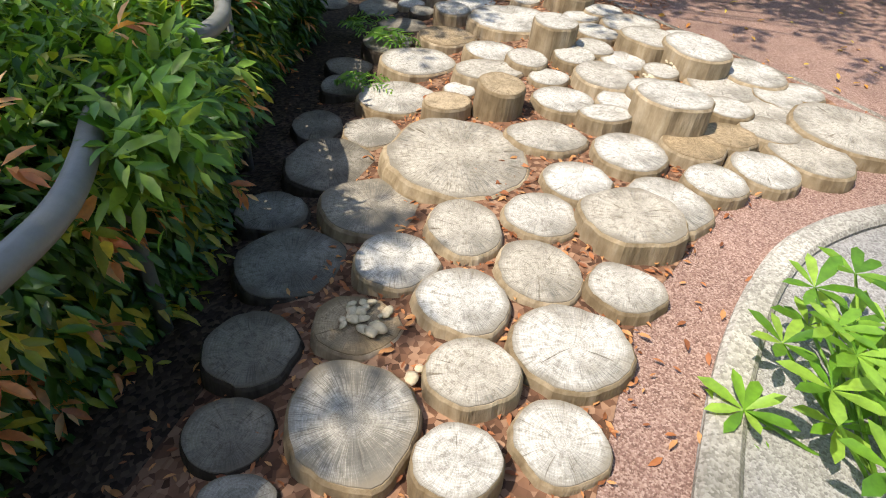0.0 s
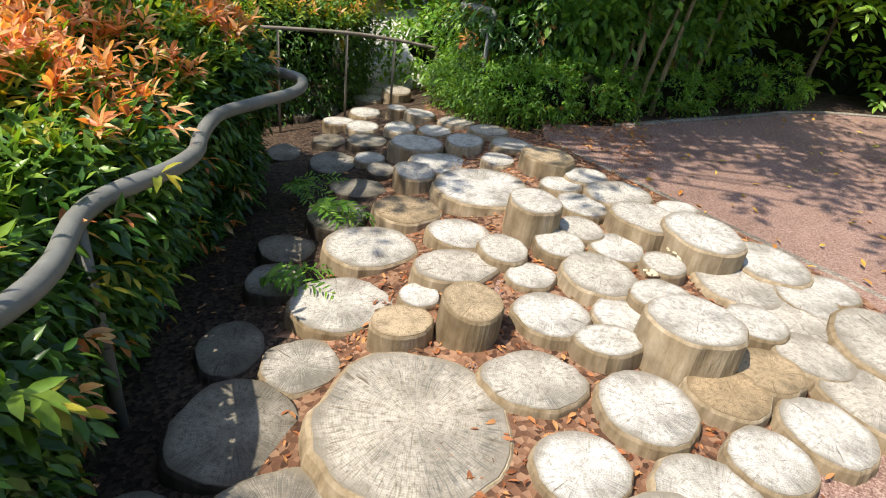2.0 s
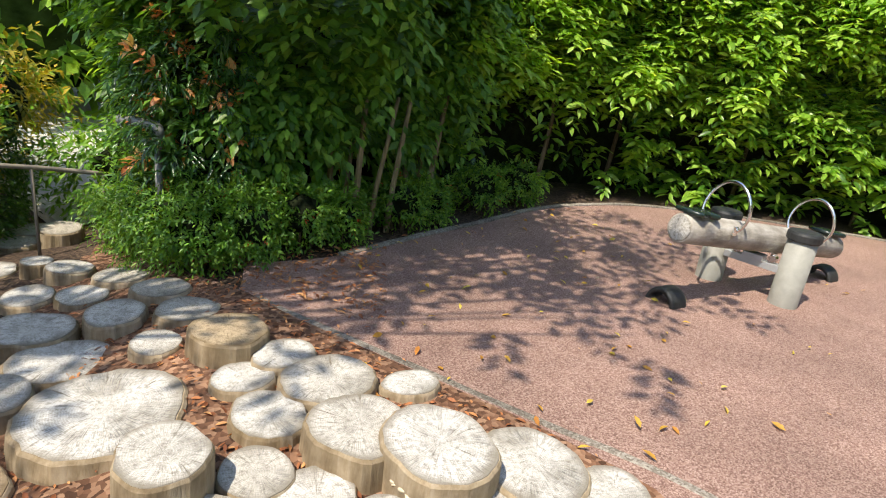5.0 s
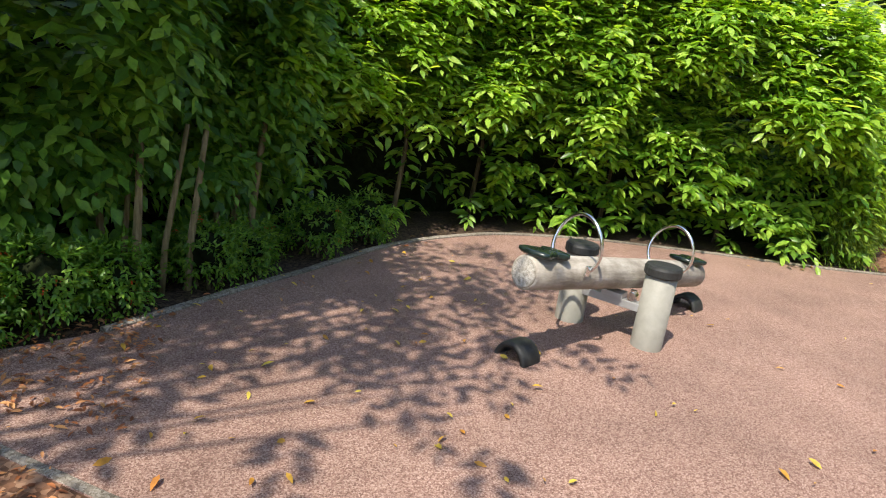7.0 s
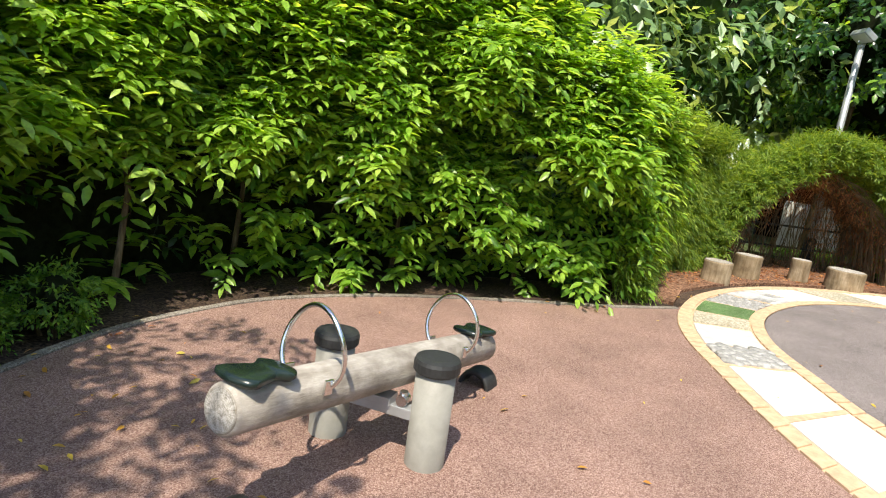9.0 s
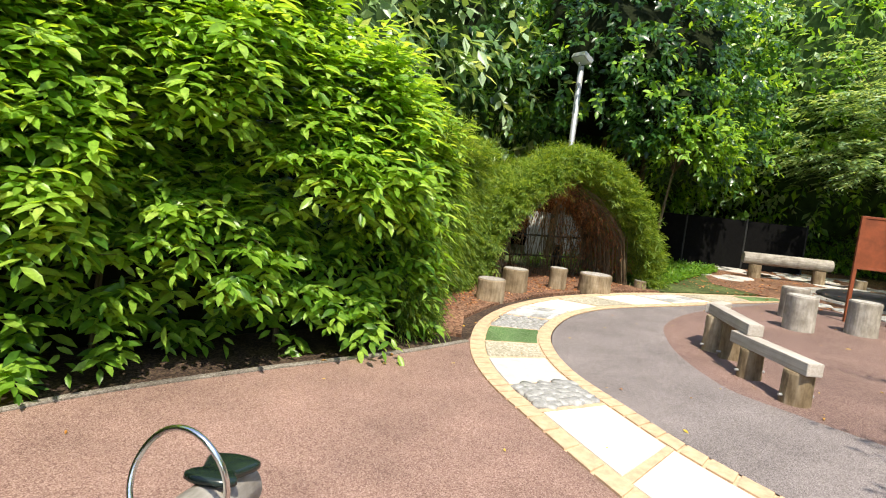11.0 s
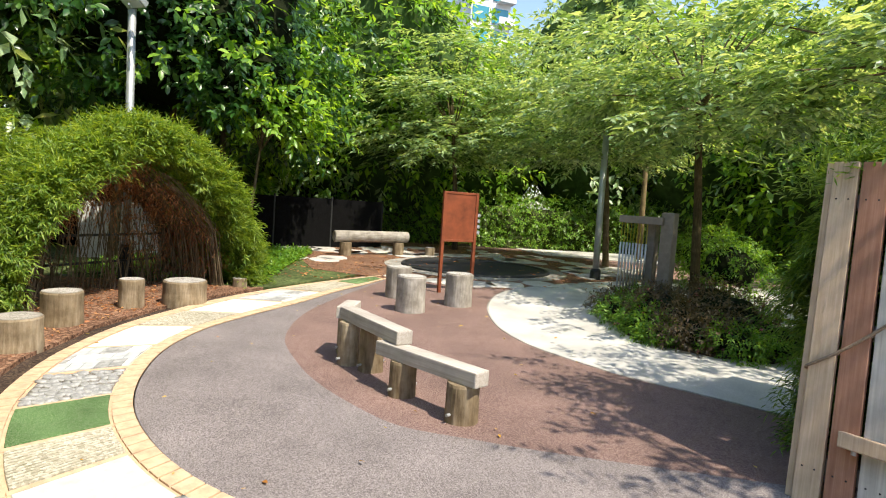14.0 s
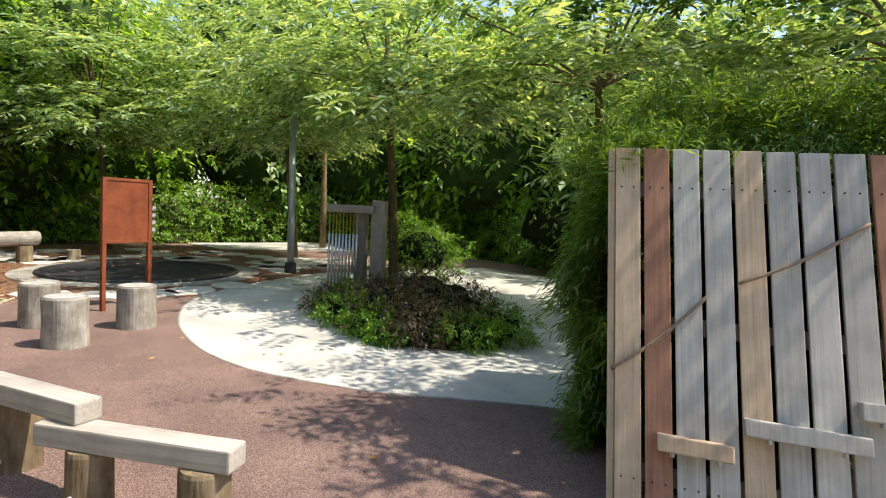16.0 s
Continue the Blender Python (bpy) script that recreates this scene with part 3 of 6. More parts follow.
slab("mulch_bed", [(8.2, 7.55), (9.0, 7.95), (10.1, 8.07), (11.3, 7.97), (12.4, 7.65), (13.5, 7.15), (14.6, 6.45), (15.9, 7.6), (15.0, 12.0), (9.0, 12.0), (7.6, 9.0)], 0.004, MULCH, "red-brown wood mulch under the bamboo tunnel", 0.04)
slab("planting_bed", [(14.3, 6.55), (15.6, 5.65), (16.6, 4.9), (19.0, 5.6), (24.0, 8.5), (24.0, 16), (15.0, 14)], 0.008, GRASSY, "bed of low green ground cover", 0.04)

kerb("kerb_back", BACK_KERB[2:], 0.055, -0.06, 0.018, KERB_OLD, "worn grey concrete kerb along the hedge bed")
kerb("edging_strip", STRIP, 0.04, -0.06, 0.005, KERB_OLD, "flush grey concrete edging strip")
kerb("path_edging", [(p[0], p[1]) for p in WHITE_EDGE[1:11]], 0.03, -0.05, 0.011, KERB, "thin flush edge of the pale path")


def bed_under_logs():
    """Sloping leafy bed under the log slices."""
    right = [(0.0, 0.58), (1.2, 0.60), (1.9, 0.68), (2.3, 0.85), (2.9, 1.1), (3.3, 1.55), (3.8, 1.80), (4.1, 1.70), (4.45, 1.35), (4.8, 0.92), (5.3, 0.30), (5.8, -0.22), (6.2, -0.6), (7.2, -1.0)]
    bm = bmesh.new()
    rows = []
    for k in range(61):
        y = -0.3 + 7.3 * k / 60
        xr = float(np.interp(y, [a for a, _ in right], [b for _, b in right]))
        rows.append([bm.verts.new((x, y, ground_z(x, y) + 0.006 + 0.008 * (noise.noise((x * 6, y * 6, 0)) if j < 24 else -0.2))) for j, x in enumerate(np.linspace(-2.0, xr, 25))])
    for a, b in zip(rows, rows[1:]):
        for k in range(24):
            bm.faces.new((a[k], a[k + 1], b[k + 1], b[k]))
    for f in bm.faces:
        c = f.calc_center_median()
        f.material_index = int(c.x < -0.42 - 0.14 * (c.y - 1) + 0.06 * noise.noise(c * 5))
    return tagged(new("log_bed", mesh_of(bm, "log_bed", MULCH, SOIL, smooth=True)), "sloping bed of leaf litter under the log slices", "ground", kind="structure")


bed_under_logs()


def on_path(s, across, z=0.0):
    """A point of the sensory path: s along it from 0 to 1, across from its outer to its inner edge."""
    i = min(int(s * (len(outer) - 1)), len(outer) - 2)
    f = s * (len(outer) - 1) - i
    o = Vector(outer[i]).lerp(Vector(outer[i + 1]), f)
    n = Vector(inner[i]).lerp(Vector(inner[i + 1]), f)
    p = o.lerp(n, across)
    return Vector((p.x, p.y, z))


def path_piece(name, s0, s1, a0, a1, z, material, parent, cuts=4, low=-0.03):
    bm = bmesh.new()
    c = [on_path(s0 + (s1 - s0) * k / cuts, a0) for k in range(cuts + 1)] + [on_path(s1 - (s1 - s0) * k / cuts, a1) for k in range(cuts + 1)]
    mid = sum(c, Vector()) / len(c)
    for d, zz in ((0.0, low), (0.0, z - 0.004), (0.03, z)):
        for p in c:
            bm.verts.new((p + (mid - p) * d * 0.35).xy[:] + (zz,))
    bm.verts.ensure_lookup_table()
    n = len(c)
    for lay in (0, 1):
        for k in range(n):
            bm.faces.new([bm.verts[lay * n + k], bm.verts[lay * n + (k + 1) % n], bm.verts[(lay + 1) * n + (k + 1) % n], bm.verts[(lay + 1) * n + k]])
    bm.faces.new([bm.verts[2 * n + k] for k in range(n)])
    bmesh.ops.recalc_face_normals(bm, faces=bm.faces)
    return part(name, bm, material, parent)


sensory = thing("sensory_path", Matrix(), "curved sensory path of stone, pebble and turf panels edged in yellow", "path", kind="structure")
PANELS = [(0.02, 0.10, TILEW), (0.105, 0.165, TILEG), (0.17, 0.215, TILEW), (0.22, 0.27, TILEW), (0.275, 0.318, GREYCON), (0.323, 0.388, TILEP), (0.393, 0.437, TILEB), (0.442, 0.497, TURF),
          (0.502, 0.556, GREYCON), (0.561, 0.61, TILEG), (0.615, 0.67, TILEW), (0.675, 0.73, TILEB), (0.735, 0.79, TILEW), (0.795, 0.85, TILEG), (0.855, 0.92, TILEB), (0.925, 0.985, TURF)]
for s0, s1, mat in PANELS:
    if mat in (TILEW, TILEP):
        path_piece("panel", s0, s1, 0.18, 0.82, 0.014, mat, sensory)
        continue
    if mat is TILEB:
        for j in range(14):
            path_piece("ridge", s0 + (s1 - s0) * j / 14, s0 + (s1 - s0) * (j + 0.72) / 14, 0.18, 0.82, 0.02, mat, sensory, 1)
    if mat is TILEG:
        for i in range(3):
            for j in range(6):
                o = 0.5 * (i % 2)
                a0, a1 = max(0.0, (j - o) / 5.5), min(1.0, (j + 1 - o) / 5.5)
                if a1 > a0 + 0.02:
                    path_piece("paver", s0 + (s1 - s0) * (i + 0.03) / 3, s0 + (s1 - s0) * (i + 0.97) / 3, 0.18 + 0.64 * a0, 0.175 + 0.64 * a1, 0.018, (TILEG, TILEW, STONE)[(i * 5 + j * 3) % 7 % 3], sensory, 1)
    path_piece("panel", s0, s1, 0.18, 0.82, 0.008 if mat is not TURF else 0.018, KERB_OLD if mat is GREYCON else mat, sensory)
for a0, a1 in ((0.0, 0.155), (0.845, 1.0)):
    for k in range(75):
        path_piece("edge_brick", k / 75 + 0.0008, (k + 1) / 75 - 0.0008, a0, a1, 0.016, YELLOW, sensory, 1)
for s0, s1, mat in PANELS:
    path_piece("cross_brick", s1 + 0.0005, s1 + 0.0045, 0.16, 0.84, 0.012, YELLOW, sensory, 1)
path_piece("bedding", 0.0, 1.0, 0.004, 0.996, 0.004, YELLOW, sensory, 60)


def pebble(x, y, r, seed, parent, z=0.006):
    bm = bmesh.new()
    bmesh.ops.create_icosphere(bm, subdivisions=2, radius=1)
    for v in bm.verts:
        n = 1 + 0.55 * noise.noise(v.co * 1.1 + Vector((seed * 3.1, 0, 0)))
        v.co = Vector((v.co.x * r * n, v.co.y * r * n * 0.76, max(-0.3, min(0.34, v.co.z * 0.5)) * r))
    return part("pebble", bm, STONE, parent, m=pose(x, y, z, 0, 0, seed * 77), smooth=True)


rng = np.random.default_rng(5)
for s0, s1, rows, cols, r in ((0.275, 0.318, 5, 8, 0.085), (0.502, 0.556, 7, 9, 0.05)):
    for i in range(rows):
        for j in range(cols):
            p = on_path(s0 + (s1 - s0) * (i + 0.5 + rng.uniform(-0.2, 0.2)) / rows, 0.2 + 0.6 * (j + 0.5 + rng.uniform(-0.25, 0.25)) / cols)
            pebble(p.x, p.y, r * rng.uniform(0.75, 1.2), i * 11 + j, sensory)


# ---- planter beside the log slices ----
P_KERB = [(2.6, 3.35), (2.1, 3.22), (1.71, 2.98), (1.42, 2.75), (1.19, 2.48), (1.03, 2.15), (0.92, 1.80), (0.85, 1.45), (0.80, 1.0), (0.78, 0.4), (0.80, -0.4)]
kerb("planter_kerb", P_KERB, 0.11, -0.06, 0.04, KERB, "curved lichened concrete kerb of the planter", shift=0.055)
slab("planter_paving", [(p.x, p.y) for p in smooth_line([(*p, 0) for p in P_KERB], False, 5)] + [(3.2, -0.4), (3.2, 3.3)], 0.006, GREYCON, "grey gritty concrete inside the planter kerb")


# ---- log slices ----
count = [0]


def log_slice(x, y, ra, rb, turn, h, sort=""):
    """A round of sawn trunk standing on its end: bark and cut face."""
    count[0] += 1
    k = count[0]
    g = ground_z(x, y)
    h = h + 0.018
    r, q = ra * 0.985, rb / ra
    q = min(1.3, max(0.7, q))
    tall = h > 0.09
    label = ("tall sawn log stump with a split grey top" if tall else "low round log slice with a bleached cracked face") if k % 3 else ("tan log stump with a ringed sawn top" if tall else "weathered log slice with stained growth rings")
    ob = thing("log_stump" if tall else "log_slice", pose(x, y, g, random.uniform(-2.5, 2.5), random.uniform(-2.5, 2.5), turn), label, "log", "log slices set in the bed")
    # Blackened slices whose materials also hold the shade beside the hedge.
    shade_dark = sort == "shade_dark"
    if shade_dark:
        tagged(ob, "blackened log slice with the hedge's shade in its colour")
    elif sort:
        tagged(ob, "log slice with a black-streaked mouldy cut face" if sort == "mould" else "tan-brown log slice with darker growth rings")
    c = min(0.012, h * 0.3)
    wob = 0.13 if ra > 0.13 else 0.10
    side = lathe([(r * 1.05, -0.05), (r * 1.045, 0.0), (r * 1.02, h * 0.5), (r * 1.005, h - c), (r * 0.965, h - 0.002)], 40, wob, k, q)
    part("bark", side, BARK_SHADE_DARK if shade_dark else BARK, ob, smooth=False)
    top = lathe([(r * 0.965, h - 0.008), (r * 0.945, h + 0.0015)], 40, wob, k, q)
    part("cut_face", top, {"shade_dark": FACE_SHADE_DARK, "mould": FACE_MOULD, "tan": FACE_TAN}.get(sort, FACE), ob)
    return ob


log_slice(-0.01, 1.21, 0.168, 0.187, 20, 0.039, "mould")
log_slice(-0.31, 1.12, 0.123, 0.116, 20, 0.020, "shade_dark")
log_slice(-0.39, 1.38, 0.141, 0.144, 21, 0.047, "shade_dark")
log_slice(-0.49, 1.79, 0.202, 0.188, 22, 0.021, "shade_dark")
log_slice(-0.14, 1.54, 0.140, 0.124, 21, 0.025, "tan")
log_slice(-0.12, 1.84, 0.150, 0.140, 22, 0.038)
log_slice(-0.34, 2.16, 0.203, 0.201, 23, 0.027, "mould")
log_slice(-0.72, 2.07, 0.147, 0.134, 23, 0.036, "shade_dark")
log_slice(-0.65, 2.46, 0.208, 0.219, 24, 0.029, "shade_dark")
log_slice(-0.11, 2.58, 0.320, 0.317, 24, 0.033)
log_slice(0.05, 2.09, 0.143, 0.172, 23, 0.020)
log_slice(0.30, 2.28, 0.146, 0.137, 23, 0.020)
log_slice(0.63, 2.33, 0.204, 0.186, 23, 0.079)
log_slice(0.77, 2.56, 0.181, 0.196, 23, 0.022)
log_slice(0.34, 1.96, 0.155, 0.158, 22, 0.020)
log_slice(0.63, 1.97, 0.137, 0.122, 21, 0.031)
log_slice(0.14, 1.72, 0.155, 0.155, 21, 0.030)
log_slice(0.24, 1.45, 0.131, 0.121, 20, 0.055)
log_slice(0.49, 1.65, 0.190, 0.168, 20, 0.039)
log_slice(0.50, 1.34, 0.128, 0.126, 19, 0.020)
log_slice(0.27, 1.17, 0.113, 0.108, 19, 0.068)
log_slice(0.40, 2.56, 0.151, 0.144, 24, 0.027)
log_slice(0.23, 2.89, 0.194, 0.154, 25, 0.020)
log_slice(0.60, 2.89, 0.172, 0.184, 25, 0.034)
log_slice(-0.18, 0.96, 0.094, 0.054, 19, 0.027, "shade_dark")
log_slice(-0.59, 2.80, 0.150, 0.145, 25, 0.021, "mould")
log_slice(-0.91, 2.86, 0.137, 0.195, 26, 0.020, "shade_dark")
log_slice(1.68, 3.58, 0.320, 0.320, 25, 0.045)
log_slice(1.42, 3.20, 0.194, 0.208, 24, 0.042)
log_slice(1.19, 2.99, 0.154, 0.160, 24, 0.035)
log_slice(0.96, 2.78, 0.138, 0.131, 24, 0.043)
log_slice(-0.64, 3.67, 0.233, 0.197, 25, 0.053)
log_slice(-0.59, 4.09, 0.188, 0.176, 27, 0.061, "tan")
log_slice(-0.96, 4.01, 0.167, 0.193, 26, 0.058, "shade_dark")
log_slice(-0.70, 4.60, 0.130, 0.155, 29, 0.094)
log_slice(-0.25, 4.45, 0.298, 0.298, 28, 0.051)
log_slice(-1.02, 4.48, 0.188, 0.145, 28, 0.026, "shade_dark")
log_slice(-0.98, 4.80, 0.096, 0.153, 29, 0.032, "shade_dark")
log_slice(-0.61, 4.94, 0.219, 0.190, 30, 0.020)
log_slice(-0.25, 3.87, 0.165, 0.153, 26, 0.032)
log_slice(-0.20, 3.50, 0.192, 0.142, 24, 0.058)
log_slice(-0.60, 3.19, 0.233, 0.198, 23, 0.028)
log_slice(-0.29, 3.03, 0.126, 0.102, 22, 0.080, "tan")
log_slice(-0.05, 3.11, 0.122, 0.129, 23, 0.135, "tan")
log_slice(-0.29, 3.29, 0.090, 0.092, 23, 0.029)
log_slice(-0.01, 3.69, 0.121, 0.127, 25, 0.051)
log_slice(0.08, 4.01, 0.136, 0.157, 27, 0.171)
log_slice(0.33, 4.09, 0.126, 0.130, 26, 0.039)
log_slice(0.24, 3.84, 0.126, 0.131, 25, 0.061)
log_slice(0.52, 3.99, 0.142, 0.145, 25, 0.022)
log_slice(0.43, 3.64, 0.171, 0.189, 24, 0.058)
log_slice(0.33, 4.41, 0.139, 0.173, 27, 0.027)
log_slice(0.19, 4.65, 0.130, 0.122, 28, 0.025)
log_slice(0.33, 4.82, 0.141, 0.124, 29, 0.045)
log_slice(0.53, 4.64, 0.200, 0.185, 28, 0.043)
log_slice(0.65, 4.25, 0.182, 0.208, 27, 0.104)
log_slice(0.87, 4.66, 0.133, 0.107, 27, 0.020)
log_slice(0.91, 4.13, 0.184, 0.214, 26, 0.138)
log_slice(0.73, 3.88, 0.104, 0.112, 24, 0.050)
log_slice(1.26, 4.15, 0.197, 0.212, 24, 0.041)
log_slice(1.07, 3.90, 0.206, 0.216, 24, 0.021)
log_slice(1.37, 3.88, 0.134, 0.167, 23, 0.025)
log_slice(1.51, 4.03, 0.142, 0.143, 23, 0.020)
log_slice(0.14, 3.55, 0.117, 0.101, 24, 0.020)
log_slice(0.25, 3.28, 0.156, 0.161, 23, 0.036)
log_slice(0.52, 3.37, 0.116, 0.127, 23, 0.039)
log_slice(0.68, 3.52, 0.136, 0.135, 23, 0.085)
log_slice(0.47, 3.15, 0.131, 0.104, 22, 0.067)
log_slice(0.76, 3.24, 0.178, 0.172, 23, 0.182)
log_slice(1.07, 3.53, 0.124, 0.135, 22, 0.058)
log_slice(1.28, 3.68, 0.153, 0.160, 22, 0.021)
log_slice(1.26, 3.40, 0.155, 0.158, 21, 0.039)
log_slice(1.05, 3.22, 0.144, 0.135, 21, 0.049, "tan")
log_slice(0.88, 3.04, 0.159, 0.131, 21, 0.052, "tan")
log_slice(-0.97, 3.33, 0.142, 0.138, 24, 0.045, "shade_dark")
log_slice(-1.08, 3.65, 0.145, 0.139, 25, 0.033, "shade_dark")
log_slice(0.08, 4.93, 0.174, 0.176, 11, 0.087, "tan")
log_slice(-0.24, 4.98, 0.114, 0.118, 11, 0.030)
log_slice(-0.20, 5.33, 0.167, 0.151, 12, 0.020)
log_slice(-0.53, 5.30, 0.144, 0.167, 12, 0.064)
log_slice(-0.41, 5.63, 0.156, 0.135, 14, 0.035)
log_slice(-0.85, 5.17, 0.199, 0.175, 11, 0.094)
log_slice(-1.33, 5.47, 0.165, 0.168, 12, 0.027, "shade_dark")
log_slice(-1.51, 5.86, 0.145, 0.144, 13, 0.030)
log_slice(-1.15, 5.76, 0.140, 0.152, 13, 0.036)
log_slice(-0.85, 5.71, 0.139, 0.135, 13, 0.020)
log_slice(-0.73, 5.94, 0.158, 0.143, 15, 0.026)
log_slice(-1.09, 6.12, 0.135, 0.129, 15, 0.059)
log_slice(-1.68, 6.38, 0.147, 0.166, 15, 0.029)
log_slice(-1.35, 6.27, 0.094, 0.093, 16, 0.082)
log_slice(-1.68, 7.31, 0.161, 0.178, 19, 0.084)
log_slice(-1.95, 7.19, 0.165, 0.145, 18, 0.034)
log_slice(-1.97, 7.54, 0.243, 0.161, 19, 0.052)
log_slice(-1.77, 5.95, 0.137, 0.141, 14, 0.057)
log_slice(-1.15, 5.05, 0.117, 0.128, 10, 0.024)
log_slice(-1.38, 4.93, 0.179, 0.208, 20, 0.036, "shade_dark")
log_slice(-1.91, 5.22, 0.134, 0.175, 21, 0.020, "shade_dark")
log_slice(-1.65, 5.49, 0.135, 0.161, 22, 0.028, "shade_dark")
log_slice(-2.34, 6.44, 0.100, 0.111, 25, 0.020, "shade_dark")
log_slice(-2.24, 6.77, 0.119, 0.130, 26, 0.026)


# ---- seesaw ----
def seesaw():
    mid, way = Vector((3.43, 6.10, 0.405)), Vector((0.923, 0.385, -0.125)).normalized()
    ob = thing("seesaw", pose(3.43, 6.10, 0), "tilted log seesaw with steel ring handles and dark green seats", "seesaw")
    side = Vector((-way.y, way.x, 0)).normalized()
    up = way.cross(side) * (1 if way.cross(side).z > 0 else -1)
    turn = Matrix((way, side, up)).transposed()
    put = Matrix.Translation((0, 0, 0.405)) @ turn.to_4x4()
    lie = put @ Matrix.Rotation(math.pi / 2, 4, "Y")
    bm = lathe([(0.085, -0.93), (0.095, -0.918), (0.098, -0.3), (0.098, 0.4), (0.096, 1.05), (0.086, 1.062)], 28, 0.03, 3)
    log = part("log", bm, GREYLOG, ob, m=lie, smooth=True)
    for z, e in ((-0.93, -1), (1.062, 1)):
        part("cut_face", lathe([(0.084, z - 0.001 * e), (0.078, z + 0.004 * e)], 28, 0.03, 3), FACE, ob, "bare sawn log end", lie)
    for s in (-0.52, 0.60):
        ring = []
        for k in range(37):
            a = radians(-68 + 316 * k / 36)
            ring.append(Vector((0.02 * math.sin(a * 2), 0.162 * math.cos(a), 0.172 + 0.172 * math.sin(a))))
        part("handle", tube(ring, 0.0105, 10), STEEL, ob, "bent steel ring handle", put @ Matrix.Translation((s, 0, 0.0)), True)
        for e in (1, -1):
            clamp = bmesh.new()
            box(clamp, (0.045, 0.012, 0.06), (0, e * 0.108, 0.045), 0.003)
            part("clamp", clamp, STEEL, ob, "small steel clamp", put @ Matrix.Translation((s, 0, 0)))
    for s, f in ((-0.80, 1), (0.90, -1)):
        bm = bmesh.new()
        outline = smooth_line([(-0.16, 0.0, 0), (-0.12, 0.09, 0), (-0.02, 0.075, 0), (0.05, 0.06, 0), (0.11, 0.09, 0), (0.16, 0.05, 0), (0.16, -0.05, 0), (0.11, -0.09, 0), (0.05, -0.06, 0), (-0.02, -0.075, 0), (-0.12, -0.09, 0)], True, 5)
        rows = [[bm.verts.new((p.x * g * f * 0.85, p.y * g * 1.1, z + 0.12 * p.x * p.x)) for p in outline] for g, z in ((0.9, 0.0), (1.0, 0.012), (0.98, 0.028), (0.85, 0.034))]
        for a, b in zip(rows, rows[1:]):
            for k in range(len(a)):
                bm.faces.new((a[k], a[(k + 1) % len(a)], b[(k + 1) % len(a)], b[k]))
        bm.faces.new(rows[0][::-1])
        bm.faces.new(rows[-1])
        bmesh.ops.recalc_face_normals(bm, faces=bm.faces)
        part("seat", bm, SEATGREEN, ob, "glossy dark green leaf-shaped seat", put @ Matrix.Translation((s, 0, 0.094)), True)
    for x, y in ((3.588, 5.893), (3.29, 6.335)):
        post = part("post", lathe([(0.098, -0.1), (0.096, 0.0), (0.094, 0.49)], 28), POSTGREY, ob, "", pose(x - 3.43, y - 6.10, 0), True)
        part("cap", lathe([(0.104, 0.468), (0.11, 0.476), (0.11, 0.515), (0.103, 0.53), (0.07, 0.537)], 28), BLACK, post, "black rubber cap")
    d = Vector((-0.315, 0.45, 0)).normalized()
    bm = bmesh.new()
    box(bm, (0.42, 0.07, 0.05), (0, 0, 0.235), 0.004)
    box(bm, (0.14, 0.10, 0.04), (0, 0, 0.275), 0.004)
    part("axle_beam", bm, GALV, ob, "galvanised axle beam", Matrix.Rotation(math.atan2(d.y, d.x), 4, "Z"))
    for e in (-0.12, 0.12):
        bm = tube([(e, -0.03, 0.29), (e, 0.03, 0.29)], 0.028, 12)
        tube([(e, 0, 0.26), (e, 0, 0.33)], 0.02, 10, bm)
        part("bearing", bm, STEEL, ob, "steel bearing with bolts", Matrix.Rotation(math.atan2(d.y, d.x), 4, "Z"))
    return ob


def tyre_stop(x, y, turn):
    ob = thing("rubber_stop", pose(x, y, 0, 0, 0, turn), "half-buried black rubber bumper hoop under the seesaw", "bumper", "seesaw bumpers")
    bm = bmesh.new()
    rows = []
    for k in range(17):
        a = math.pi * k / 16
        rows.append([bm.verts.new((w, r * math.cos(a), r * math.sin(a) * 1.12 - 0.02)) for w, r in ((-0.075, 0.085), (-0.075, 0.108), (-0.055, 0.113), (0.055, 0.113), (0.075, 0.108), (0.075, 0.085))])
    for a, b in zip(rows, rows[1:]):
        for k in range(6):
            bm.faces.new((a[k], a[(k + 1) % 6], b[(k + 1) % 6], b[k]))
    for row in (rows[0], rows[-1][::-1]):
        bm.faces.new(row)
    bmesh.ops.recalc_face_normals(bm, faces=bm.faces)
    part("hoop", bm, BLACK, ob, smooth=True)
    return ob


seesaw()
tyre_stop(2.655, 5.80, 25)
tyre_stop(4.43, 6.53, 25)


# ---- log stools, stumps by the tunnel ----
def stool(x, y, r, h, mat, label, name="log_stool", group="upright log stools"):
    count[0] += 1
    ob = thing(name, pose(x, y, ground_z(x, y), 0, 0, random.uniform(0, 360)), label, "stool", group)
    part("bark", lathe([(r * 1.03, -0.03), (r * 1.02, 0.03), (r * 0.985, h * 0.5), (r, h - 0.02), (r * 0.96, h - 0.003)], 36, 0.06, count[0]), mat, ob)
    part("cut_face", lathe([(r * 0.955, h - 0.01), (r * 0.94, h + 0.001)], 36, 0.06, count[0]), FACE, ob)
    return ob


stool(12.72, 4.43, 0.205, 0.51, GREYLOG, "silver-grey upright log stool on brown rubber")
stool(13.88, 4.50, 0.20, 0.50, GREYLOG, "silver-grey upright log stool on brown rubber")
stool(13.33, 3.62, 0.21, 0.50, GREYLOG, "silver-grey upright log stool on brown rubber")
stool(10.31, 8.25, 0.20, 0.30, BARK, "tan log stump on mulch by the bamboo tunnel", "log_stump", "stumps by the tunnel")
